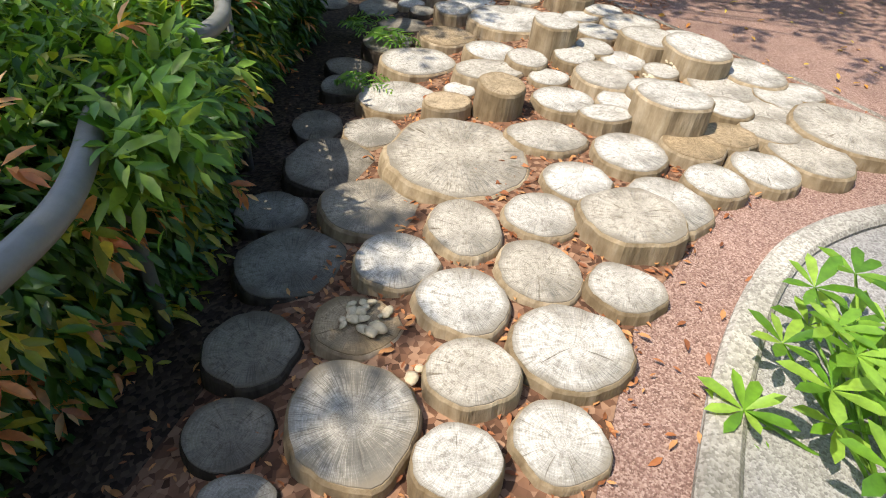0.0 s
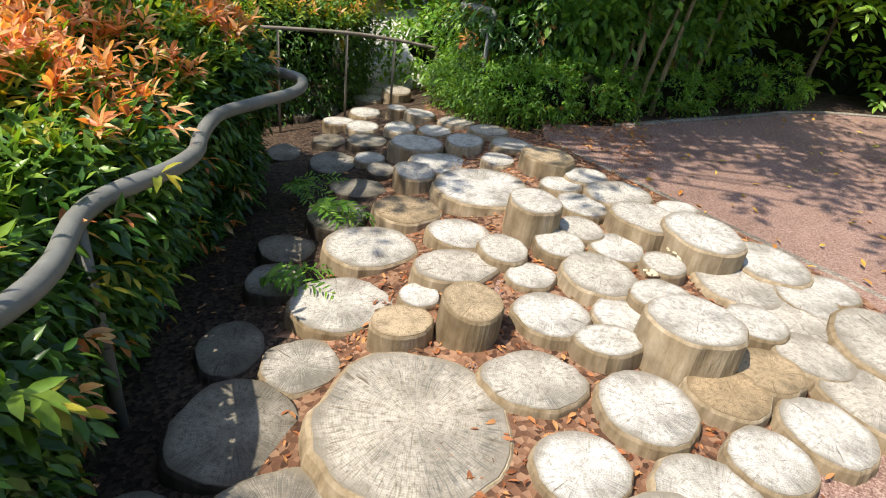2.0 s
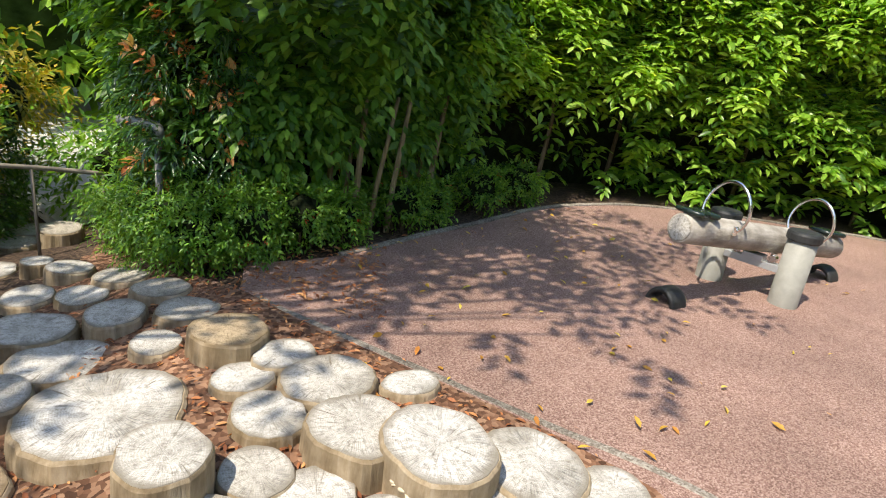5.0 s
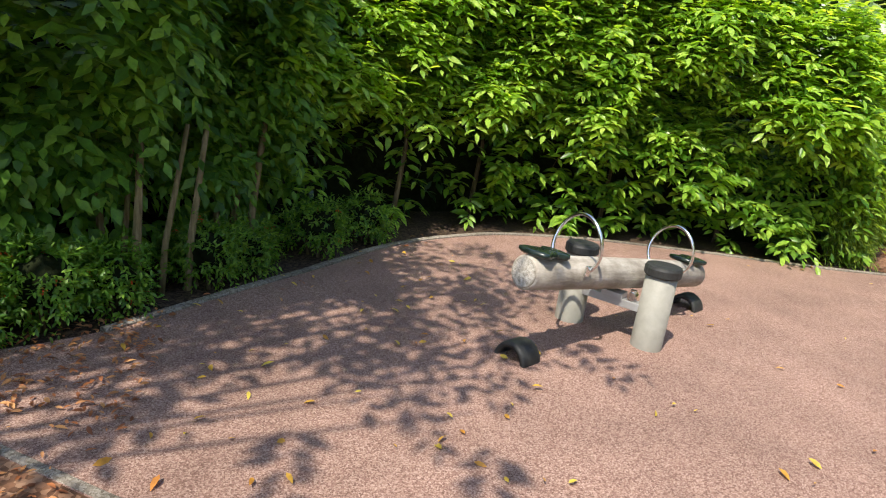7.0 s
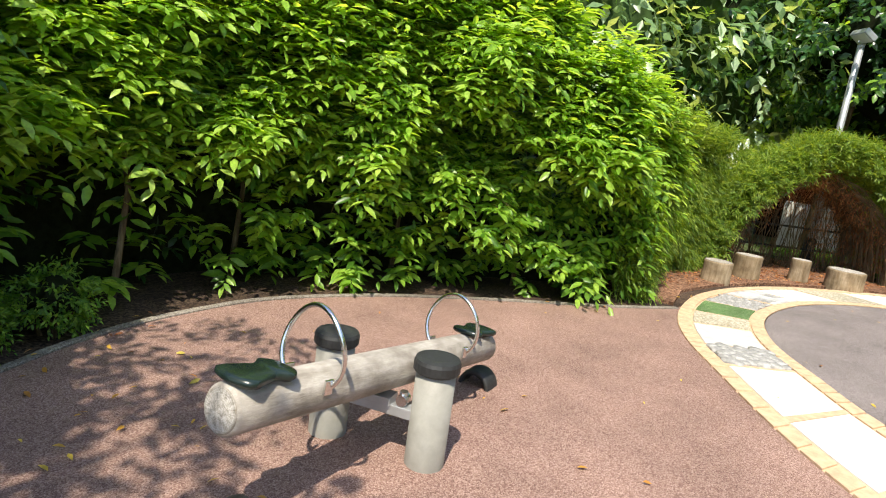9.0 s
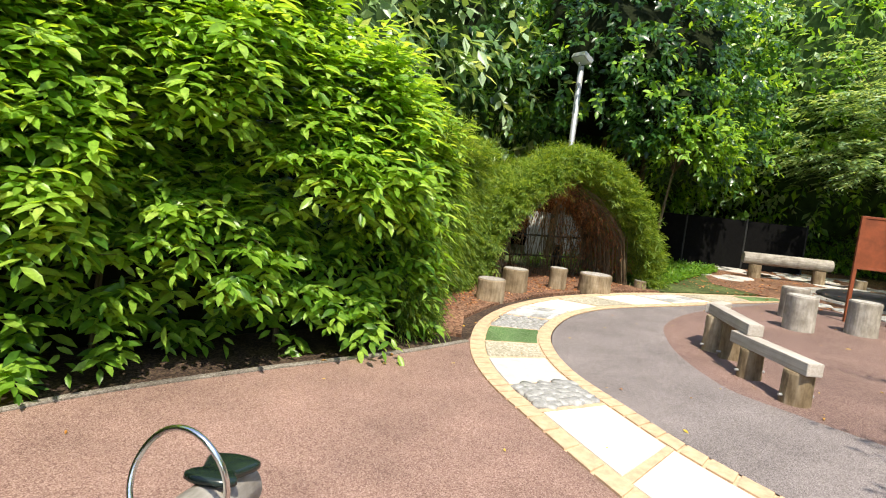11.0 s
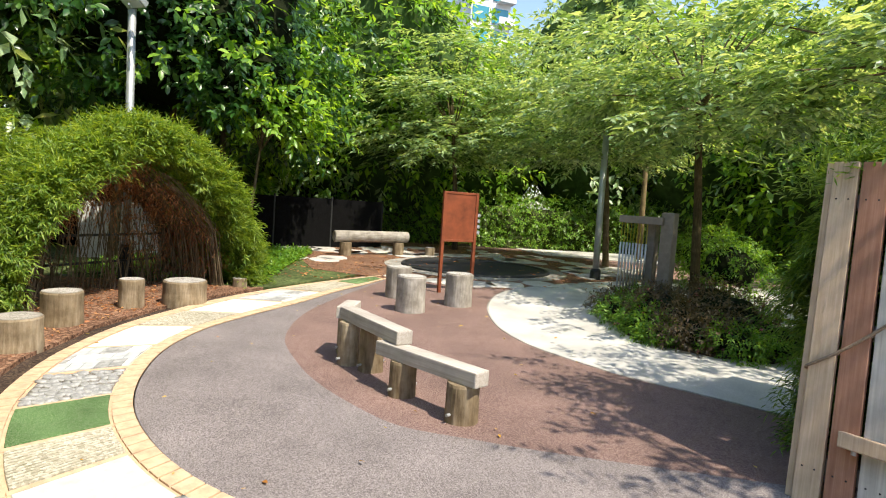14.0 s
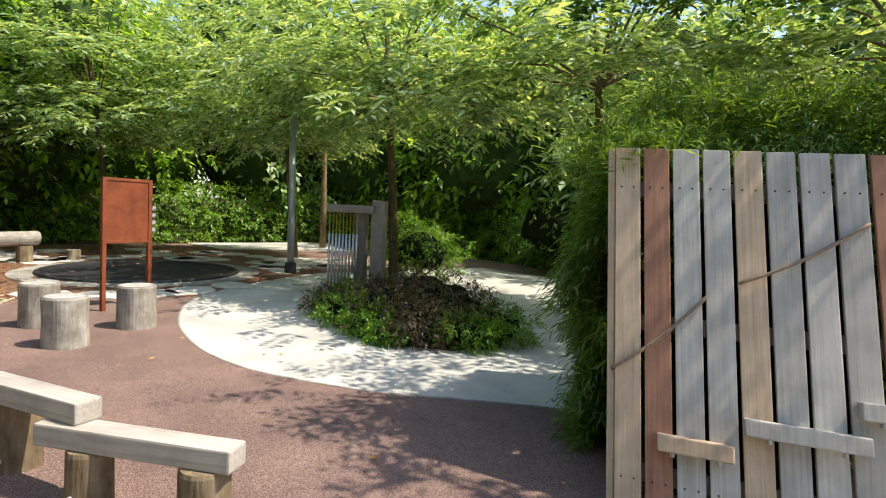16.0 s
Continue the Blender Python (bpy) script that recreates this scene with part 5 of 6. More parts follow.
def back_hedge():
    rng = np.random.default_rng(23)
    ob = thing("broadleaf_hedge", pose(0, 0, 0), "tall wild hedge of bright broad leaves hanging over the kerb", "hedge")
    line = [(1.35, 7.35), (1.9, 7.9), (2.5, 8.35), (3.1, 8.62), (3.8, 8.80), (4.7, 8.72), (5.7, 8.45), (6.7, 8.05), (7.55, 7.85), (8.3, 8.3), (8.8, 9.3)]
    top = lambda s: 2.95 - 0.75 * np.clip((np.asarray(s) - 0.62) / 0.2, 0, 1) + 0.12 * np.sin(np.asarray(s) * 23)
    hedge_core("core", line, lambda s: float(top(s)) - 0.2 - 1.7 * max(0.0, 1 - s / 0.34), 0.80, 1.4, ob)
    P, W = hedge_face(rng, line, top, 4000, 0.40, -0.04, 0.06, -0.36)
    # Low leaves thinned so the near-black filler shows through as shade.
    thin = (P[:, 2] > 0.9) | (rng.random(len(P)) < 0.5)
    thin &= (P[:, 0] > 3.7) | (P[:, 2] > 1.15) | (rng.random(len(P)) < 0.3)
    P, W = P[thin], W[thin]
    W = W + (-0.25, -0.15, 0.35)
    slope = np.clip((4.0 - P[:, 0]) / 1.5, 0, 1) * np.clip(P[:, 2] - 0.4, 0, None) * 0.42
    P = P + np.c_[-0.5 * slope, 0.85 * slope, -0.1 * slope]
    leaves("leaves", *shoots(rng, P, W, 0.38, 7, 0.19, 0.35, 0.9, True, 0.22, 0.5), 0.42, L_BACK, ob)
    # More lighter leaves with height, painting sunlight on the young top.
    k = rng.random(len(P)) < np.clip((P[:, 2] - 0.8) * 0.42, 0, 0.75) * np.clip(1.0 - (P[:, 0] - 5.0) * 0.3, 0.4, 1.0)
    leaves("young_leaves", *shoots(rng, P[k] + W[k] * 0.12, W[k] + (-0.1, -0.1, 0.5), 0.36, 7, 0.18, 0.3, 0.9, True, 0.12, 0.35), 0.42, L_SUNLIT, ob, label="yellow-green young leaves lightened to paint the sunny top")
    T, U = hedge_face(rng, line, top, 3300, 0.34, 0.02, 1.1, -0.1)
    some = rng.random(len(T)) < np.clip(1.0 - (T[:, 0] - 4.2) * 0.4, 0.3, 1.0)
    T, U = T[some], U[some] + (-0.3, -0.25, 0.6)
    slope = np.clip((4.0 - T[:, 0]) / 1.5, 0, 1) * np.clip(T[:, 2] - 0.4, 0, None) * 0.42
    T = T + np.c_[-0.5 * slope, 0.85 * slope, -0.1 * slope]
    # Second light layer thickens the painted sun on the upper hedge.
    leaves("upper_leaves", *shoots(rng, T, U, 0.42, 8, 0.20, 0.35, 0.9, True, 0.15, 0.3), 0.42, L_SUNLIT, ob, label="dense upper leaves with sunlight painted into their green")
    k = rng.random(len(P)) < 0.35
    # Darker green set behind the front paints the hedge's inner shade.
    leaves("inner_leaves", *shoots(rng, P[k] - W[k] * 0.16, W[k], 0.2, 7, 0.16, 0.5, 0.9), 0.45, L_DARK, ob, label="inner leaves in darker green with shade painted in")
    picks = [i for i in range(0, len(P), 9) if P[i][2] > 0.5]
    stems("twig_mass", P, W, 0.36, 0.28, 0.004, TWIG, ob, picks)
    n = 1500
    Q, _ = hedge_face(rng, line, 2.6, n, 0.05)
    b = rng.uniform(0.2, 1.6, n)
    T = np.c_[Q[:, 0] + 0.1 * b, Q[:, 1] + b, 2.75 + 0.3 * rng.random(n)]
    T = T[(Q[:, 0] < 6.5) & (Q[:, 0] > 3.5)]
    leaves("top_leaves", *shoots(rng, T, np.c_[rng.normal(0, 0.5, (len(T), 2)), np.ones(len(T))], 0.3, 7, 0.17, 0.3), 0.42, L_BACK, ob)
    bm = bmesh.new()
    for x, y in ((2.6, 8.75), (3.6, 9.2), (5.2, 9.0), (6.6, 8.6)):
        tube([(x, y, -0.05), (x + 0.1, y + 0.1, 0.8), (x, y + 0.2, 1.8)], 0.03, 7, bm, 0.015)
    part("stem_mass", bm, TWIG, ob, kind="stuff")


back_hedge()


def shade_trees():
    """The dark leafy small trees and creepers over the left end of the bed."""
    rng = np.random.default_rng(24)
    ob = thing("dark_thicket", pose(0, 0, 0), "shaded thicket of dark glossy leaves over slender stems", "thicket")
    line = [(-1.2, 8.2), (-0.75, 7.3), (-0.35, 6.75), (0.15, 6.62), (0.6, 7.0), (1.05, 7.65), (1.5, 8.0)]
    hedge_core("core", line, 2.1, 0.55, 1.2, ob)
    P, W = hedge_face(rng, line, 2.35, 3000, 0.32, 0.40, 0.70, -0.1)
    W = W + (-0.2, -0.1, 0.3)
    leaves("leaves", *shoots(rng, P, W, 0.36, 8, 0.16, 0.40, 0.9, True, 0.25, 0.8), 0.44, L_THICKET, ob, LEAF_PLAIN)
    P, W = hedge_face(rng, line, 1.4, 700, 0.15, 0.1, 0.1, -0.1)
    leaves("creeper_leaves", *shoots(rng, P, W, 0.25, 6, 0.13, 0.7, 0.8, False, 0.4, 1.1), 0.62, L_THICKET, ob, label="heart-shaped creeper leaves")
    k = rng.random(len(P)) < 0.25
    leaves("yellowing_leaves", *shoots(rng, P[k] + W[k] * 0.05, W[k], 0.2, 4, 0.12, 0.7, 0.8), 0.62, L_FERN, ob, label="yellow-green creeper leaves")


shade_trees()


def slender_tree(x, y, h, r, lean, mat, label):
    ob = thing("slender_trunk", pose(x, y, 0), label, "tree trunk", "slender trunks")
    part("trunk", tube([(0, 0, -0.1), (lean[0] * 0.2, lean[1] * 0.2, h * 0.3), (lean[0] * 0.6, lean[1] * 0.6, h * 0.65), (lean[0], lean[1], h)], r * 1.3, 9, None, r * 0.8), mat, ob, smooth=True)


for x, y, h, r, lean in ((0.42, 6.80, 0.95, 0.020, (-0.03, 0.02)), (0.52, 6.78, 0.9, 0.016, (0.05, 0.1)), (0.60, 6.72, 1.05, 0.022, (0.03, 0.1)), (0.72, 6.80, 1.0, 0.017, (0.14, 0.1)), (0.86, 6.9, 1.0, 0.02, (0.1, 0.1)), (1.12, 7.42, 1.1, 0.03, (0.02, 0.1)), (1.22, 7.46, 1.1, 0.024, (0.1, 0.1)), (1.02, 7.3, 1.0, 0.02, (-0.05, 0.1))):
    slender_tree(x, y, h, r, lean, PALETRUNK, "slender pale tan tree stem in the shaded bed")

for x, y, h, r, lean in ((22.3, -3.0, 3.4, 0.05, (0.1, 0.2)), (23.8, -5.0, 4.6, 0.09, (0.1, 0.0))):
    slender_tree(x, y, h, r, lean, PALETRUNK, "slender tan tree trunk beyond the far paving")

bush("fine_leaf_bush", (-0.36, 6.22, 0.14), (0.40, 0.30, 0.28), 620, 0.05, 0.36, L_FERN, "fresh green fine-leaved bush by the rail end", 9, 0.20, 0.3, seed=31)
bush("fine_leaf_bush", (-0.78, 6.80, 0.02), (0.30, 0.30, 0.34), 620, 0.06, 0.36, L_FERN, "bright green bush beside the lower path", 9, 0.20, 0.3, seed=35)
bush("red_tip_shrub", (-0.42, 6.75, 0.75), (0.42, 0.40, 0.75), 620, 0.11, 0.24, L_DARK, "dark shrub with orange-red young leaf rosettes", 8, 0.18, 0.25, seed=32, extra=(L_RED, 0.2, 0.10, "orange-red young leaves"))
for i, (x, y, r, h) in enumerate(((-0.30, 6.02, 0.20, 0.16), (-0.05, 6.12, 0.24, 0.20), (0.25, 6.34, 0.22, 0.21), (0.52, 6.52, 0.17, 0.17), (0.98, 6.98, 0.2, 0.19), (1.22, 7.2, 0.17, 0.16), (1.75, 7.72, 0.22, 0.2), (2.2, 8.1, 0.22, 0.2))):
    bush("flowering_shrub", (x, y, h), (r, r * 0.85, h), 240, 0.05, 0.46, L_FERN if i < 4 else L_THICKET, "low green shrub with small scarlet flowers", 7, 0.12, 0.1, seed=40 + i, extra=(L_FLOWER, 0.02, 0.025, "scarlet flower head"), group="flowering shrubs along the kerb")


def whorl_shrub():
    """Light green shrub with whorls of paddle leaves, in the planter."""
    rng = np.random.default_rng(33)
    ob = thing("umbrella_shrub", pose(1.42, 1.50, 0), "bright light-green shrub with whorls of paddle-shaped leaves", "shrub")
    bm = bmesh.new()
    places, ways, tops, size = [], [], [], []
    for k in range(66):
        a, r = rng.uniform(0, 6.28), 0.50 * math.sqrt(rng.random())
        h = 0.50 - 0.55 * r + rng.uniform(-0.26, 0.08)
        tip = Vector((r * math.cos(a), r * math.sin(a) * 1.25, h))
        tube([(tip.x * 0.3, tip.y * 0.3, -0.03), (tip.x * 0.8, tip.y * 0.8, h * 0.6), tip], 0.007, 6, bm, 0.004)
        for j in range(8):
            b = j * 0.785 + k * 0.37 + rng.uniform(-0.12, 0.12)
            tilt = rng.uniform(-0.05, 0.6)
            places.append(tip)
            ways.append((math.cos(b), math.sin(b), tilt))
            tops.append((-0.4 * math.cos(b), -0.4 * math.sin(b), 1))
            size.append(rng.uniform(0.085, 0.145))
    part("stem_mass", bm, L_WHORL, ob, kind="stuff")
    shape = (LEAF_FINE[0] * np.array((1, 1, 0.6)) + np.array([(0, 0, 0), (0.12, -0.06, 0), (0.1, 0, 0), (0.12, 0.06, 0), (0.1, 0.02, 0), (0.1, 0, 0), (0.1, -0.02, 0), (0, 0, 0)]), LEAF_FINE[1])
    leaves("leaves", np.array(places), np.array(ways), np.array(tops), np.array(size), 0.38, L_WHORL, ob, shape)


whorl_shrub()


def fern(x, y, turn, n, seed, z=0.12):
    rng = np.random.default_rng(seed)
    ob = thing("fern", pose(x, y, ground_z(x, y), 0, 0, turn), "green fern fronds leaning out of the hedge foot", "fern", "ferns")
    R = np.tile((0, 0, z), (n, 1)).astype(float)
    a = rng.uniform(-0.6, 0.6, n)
    W = np.c_[np.cos(a), np.sin(a), rng.uniform(0.15, 0.5, n)]
    leaves("fronds", *shoots(rng, R, W, 0.38, 22, 0.085, 0.35, 0.9, True, 0.0), 0.24, L_FERN, ob)


fern(-1.02, 3.25, 10, 5, 51)
fern(-1.10, 3.95, 0, 7, 52, 0.16)
fern(-1.45, 4.35, 0, 5, 53)


# ---- bamboo tunnel ----
def bamboo_tunnel():
    rng = np.random.default_rng(61)
    ob = thing("bamboo_tunnel", pose(0, 0, 0), "clipped bamboo tunnel with a dark arched opening", "bamboo arch")
    left, right = Vector((11.35, 9.1)), Vector((14.65, 7.0))
    c, half = (left + right) / 2, (right - left).length / 2
    ax = (right - left).normalized()
    deep = Vector((-ax.y, ax.x))
    if deep.y < 0:
        deep = -deep

    def shell(a, d, r):
        u, h = math.cos(a) * half * r, math.sin(a) * (2.12 + 0.10 * math.sin(a * 5 + d)) * r
        p = c + ax * u + deep * d
        return np.array((p.x, p.y, h)), np.array((*(ax * math.cos(a)), math.sin(a)))

    P, W = [], []
    for _ in range(9000):
        a, d = rng.uniform(0.02, 3.12), rng.uniform(-0.15, 1.3) if rng.random() < 0.55 else rng.uniform(-0.25, 0.15)
        r = rng.uniform(0.86, 1.06) if d > 0.1 else rng.uniform(0.83, 1.06)
        p, w = shell(a, d, r * (1 + 0.05 * noise.noise((a * 3, d * 2, 0))))
        P.append(p)
        W.append(w * 0.6 + np.array((*(-deep * (0.5 if d < 0.3 else 0.0)), 0.3)))
    P, W = np.array(P), np.array(W) + rng.normal(0, 0.4, (len(P), 3))
    leaves("leaves", *shoots(rng, P, W, 0.26, 9, 0.14, 0.35, 0.7, False, 0.25, 0.9), 0.15, L_BAMBOO, ob, LEAF_FAR)
    bm = bmesh.new()
    for k in range(230):
        a0, d = rng.uniform(0, 0.45), rng.uniform(0.0, 1.3)
        flip = rng.random() < 0.5
        pts = []
        for j in range(6):
            a = a0 + j * 0.22
            p, _ = shell(math.pi - a if flip else a, d, 0.80 + rng.uniform(-0.05, 0.03))
            pts.append(p if j else np.array((p[0], p[1], -0.05)))
        tube(pts, 0.009, 5, bm, 0.004)
    for k in range(150):
        u, d, h = rng.uniform(-0.8, 0.8), rng.uniform(0.75, 1.35), rng.uniform(0.5, 1.0)
        top = 1.7 * math.sqrt(max(0.04, 1 - u * u)) * h
        p, q = c + ax * half * u + deep * d, c + ax * half * (u + rng.normal(0, 0.14)) + deep * (d + rng.normal(0, 0.1))
        tube([(p.x, p.y, -0.05), ((p.x + q.x) / 2 + rng.normal(0, 0.03), (p.y + q.y) / 2, top * 0.5), (q.x, q.y, top)], 0.008, 4, bm, 0.004)
    part("cane_mass", bm, TWIG, ob, "thin brown arched canes", kind="stuff")
    Q = []
    for _ in range(1500):
        p, w = shell(rng.uniform(0.1, 3.04), rng.uniform(0.1, 1.3), rng.uniform(0.74, 0.86))
        Q.append(p)
    for _ in range(700):
        p, w = shell(rng.uniform(0.1, 3.04), rng.uniform(0.8, 1.3), rng.uniform(0.3, 0.8) ** 0.6)
        Q.append(p)
    Q = np.array(Q)
    leaves("dry_leaves", *shoots(rng, Q, rng.normal(0, 1, Q.shape) - (0, 0, 0.5), 0.2, 7, 0.09, 0.5, 0.7), 0.16, L_DEAD, ob, LEAF_PLAIN, "dry brown leaves inside the tunnel")
    bm = bmesh.new()
    for z in (0.35, 0.75):
        p, q = c - ax * half * 0.78 + deep * 1.2, c + ax * half * 0.78 + deep * 1.2
        tube([(p.x, p.y, z), (q.x, q.y, z)], 0.02, 6, bm)
    part("cross_rail", bm, BLACK, ob, "dark metal cross rail")


bamboo_tunnel()


def bamboo_mass(name, line, height, count, label, seed, lean=0.05, low=0.05, mat=None, size=0.14):
    rng = np.random.default_rng(seed)
    ob = thing(name, pose(0, 0, 0), label, "bamboo hedge")
    hedge_core("core", line, height * 0.92 if not callable(height) else (lambda s: float(height(s)) * 0.92), 0.35, 0.9, ob)
    P, W = hedge_face(rng, line, height, count, 0.15, lean, low)
    leaves("leaves", *shoots(rng, P, W, 0.28, 10, size, 0.45, 0.7, False, 0.3, 0.9), 0.15, mat or L_BAMBOO, ob, LEAF_FAR)
    n = count // 3
    Q, _ = hedge_face(rng, line, height, n, 0.05, 0, 0)
    h = height if not callable(height) else float(height(0.5))
    T = np.c_[Q[:, :2] + rng.normal(0, 0.2, (n, 2)), h * rng.uniform(0.9, 1.04, n)]
    leaves("tip_leaves", *shoots(rng, T, np.c_[rng.normal(0, 0.5, (n, 2)), np.ones(n)], 0.3, 9, size, 0.35, 0.7), 0.15, mat or L_BAMBOO, ob, LEAF_FAR)


bamboo_mass("bamboo_hedge", [(7.55, 8.05), (8.3, 8.25), (9.0, 8.75), (9.8, 9.0), (10.6, 9.1), (11.3, 9.25)], lambda s: 1.8 + 0.45 * np.asarray(s), 5200, "bamboo hedge rising beside the tunnel", 62)
bamboo_mass("bamboo_screen", [(8.5, 0.95), (8.16, 1.55), (7.97, 1.92), (7.86, 2.24)], lambda s: 1.75 + 0.35 * np.asarray(s), 3000, "feathery bamboo beside the climbing wall", 63, 0.1, 0.05, L_SCREEN, 0.115)
bamboo_mass("bamboo_screen", [(8.15, 1.72), (7.7, 1.40), (7.0, 1.08), (6.1, 0.65), (5.1, 0.2)], 2.3, 3400, "feathery bamboo behind the climbing wall", 64, 0.1, 0.05, L_SCREEN, 0.115)


# ---- trees ----
def tree(name, x, y, trunk, crowns, leaf, ratio, material, label, seed, flat=False, per=8, shoot=0.35, shape=LEAF_PLAIN, stemmat=None, droop=0.35, trunk_r=0.10, core=0.0, face=0.8, lit=0.0, sag=0.15, thick=1.0):
    rng = np.random.default_rng(seed)
    ob = thing(name, pose(x, y, ground_z(x, y)), label, "tree")
    bm = bmesh.new()
    for dx, dy, h, lx, ly in trunk:
        tube([(dx, dy, -0.1), (dx + lx * 0.3, dy + ly * 0.3, h * 0.4), (dx + lx * 0.7, dy + ly * 0.7, h * 0.75), (dx + lx, dy + ly, h)], trunk_r, 9, bm, trunk_r * 0.45)
    part("trunk", bm, stemmat or TWIG, ob, smooth=True)
    limbs = bmesh.new()
    all_p, all_w = [], []
    for cx, cy, cz, rx, ry, rz, n in crowns:
        P, W = crown_points(rng, (cx, cy, cz), (rx, ry, rz), int(n * thick), 0.45, -0.8)
        all_p.append(P)
        all_w.append(W)
        start = Vector((trunk[0][0] + trunk[0][3] * 0.8, trunk[0][1] + trunk[0][4] * 0.8, trunk[0][2] * 0.8))
        for i in rng.integers(0, len(P), 7):
            q = Vector(P[i])
            mid = start.lerp(q, 0.5) + Vector((0, 0, 0.15))
            tube([start, mid, q], trunk_r * 0.3, 6, limbs, 0.008)
    part("limb_mass", limbs, stemmat or TWIG, ob, kind="stuff")
    P, W = np.concatenate(all_p), np.concatenate(all_w)
    # Lumpy bodies close the sky gaps, near-black as painted inner shade.
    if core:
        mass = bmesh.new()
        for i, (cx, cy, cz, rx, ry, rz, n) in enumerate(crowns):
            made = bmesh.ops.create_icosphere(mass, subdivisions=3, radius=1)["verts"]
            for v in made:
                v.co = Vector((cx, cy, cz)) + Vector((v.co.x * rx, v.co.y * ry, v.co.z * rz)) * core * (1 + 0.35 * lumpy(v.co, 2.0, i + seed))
        part("crown_filler", mass, DARK, ob, "closed crown filler coloured as shaded foliage")
    leaves("crown", *shoots(rng, P, W * (1, 1, 0.3 if flat else 1), shoot, per, leaf, droop, 0.85, flat, sag, face), ratio, material, ob, shape)
    # A share of shoots repeated in bright green, painting sunlit highlights.
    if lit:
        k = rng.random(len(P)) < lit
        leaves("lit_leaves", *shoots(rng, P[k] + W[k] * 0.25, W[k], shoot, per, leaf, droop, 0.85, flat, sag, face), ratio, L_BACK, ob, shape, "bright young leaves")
    return ob


# overhead tree that shades the far logs and the left of the playground
SPRAY = dict(flat=True, per=11, shoot=0.65, sag=0.05, droop=0.2)
tree("shade_tree", -2.9, 3.4, [(0, 0, 4.2, 0.4, 0.5)], [(0.6, 0.85, 5.1, 1.2, 0.9, 0.4, 44), (1.7, 1.45, 5.0, 1.2, 0.9, 0.4, 62), (2.3, 0.45, 5.0, 0.9, 0.5, 0.2, 8), (3.3, 0.15, 5.0, 0.5, 0.35, 0.2, 4), (-0.1, 0.1, 5.0, 0.8, 0.8, 0.3, 24), (2.8, 1.75, 5.0, 1.1, 0.9, 0.3, 52), (3.7, 1.2, 5.0, 0.7, 0.5, 0.2, 9),
     (2.2, 2.25, 5.0, 1.1, 0.6, 0.3, 60), (3.5, 2.25, 5.0, 1.1, 0.5, 0.3, 48), (-0.35, -0.75, 5.0, 0.35, 0.5, 0.3, 18)], 0.20, 0.42, L_DARK, "spreading garden tree shading the playground", 71, **SPRAY)
# Unseen narrow crown, added to throw shade on the near left logs.
tree("shade_tree", -3.6, 0.4, [(0, 0, 4.2, 0.3, 0.1)], [(1.05, -0.75, 5.0, 0.36, 0.65, 0.3, 380)], 0.13, 0.42, L_DARK, "narrow unseen tree added to shade the near logs", 70)
tree("shade_tree", 5.6, -1.2, [(0, 0, 4.2, 0.3, 0.3)], [(0.4, 0.7, 4.6, 1.8, 1.5, 0.6, 50), (2.3, 0.7, 4.4, 1.5, 1.3, 0.4, 72), (1.7, 1.5, 4.4, 1.1, 0.8, 0.3, 40), (4.1, 0.5, 4.4, 1.3, 0.8, 0.3, 36), (3.0, -0.4, 4.4, 1.3, 0.8, 0.3, 44), (1.0, 2.2, 4.4, 1.1, 0.7, 0.3, 56), (2.2, 2.5, 4.4, 0.8, 0.5, 0.2, 20), (0.0, 2.6, 4.4, 1.0, 0.6, 0.2, 26)], 0.18, 0.42, L_DARK, "spreading garden tree behind the climbing wall", 72, **SPRAY)

# large dark tree behind the tunnel
tree("broadleaf_tree", 18.5, 9.5, [(0, 0, 5, 0.3, -0.4), (-2.0, 0.2, 4.2, 0.2, -0.3), (1.4, -0.6, 4.5, -0.2, 0.1), (0.7, -1.2, 4, 0.1, 0)],
     [(0, -0.5, 5.2, 4.2, 3.2, 2.6, 1700), (-3.2, 3.0, 4.9, 2.8, 2.2, 2.4, 950), (3.0, -1.6, 5.0, 2.8, 2.4, 2.3, 950), (-1.2, -2.2, 3.6, 2.4, 1.2, 1.1, 520), (1.2, -2.6, 3.3, 1.8, 1.2, 1.0, 360)],
     0.23, 0.56, L_DARK, "large dark glossy-leaved tree behind the tunnel", 73, per=8, shoot=0.45, shape=LEAF_FINE, core=0.70, lit=0.18)
tree("broadleaf_tree", 16.6, 7.3, [(0, 0, 2.9, -0.2, -0.3)], [(-0.3, -0.5, 3.0, 1.0, 0.8, 0.6, 150)], 0.20, 0.52, L_BACK, "young tree with large sunlit oval leaves", 74, shape=LEAF_FINE, shoot=0.4, trunk_r=0.04)

# feathery trees on the far side
F = dict(flat=True, shape=LEAF_PLAIN, per=15, shoot=0.85, droop=0.22, sag=0.10, face=0.0, thick=1.25)
tree("feathery_tree", 15.2, -1.6, [(0, 0, 4.6, 0.3, 0.2)], [(0.2, 0.4, 3.9, 2.9, 2.6, 0.35, 330), (0.0, 0.2, 4.8, 3.2, 2.8, 0.45, 230), (0.2, 0.3, 5.8, 2.9, 2.6, 0.6, 40), (-1.8, 0.9, 3.2, 1.6, 1.4, 0.35, 93)], 0.25, 0.36, L_FEATHER, "airy tree with layered feathery pinnate leaves", 75, **F)
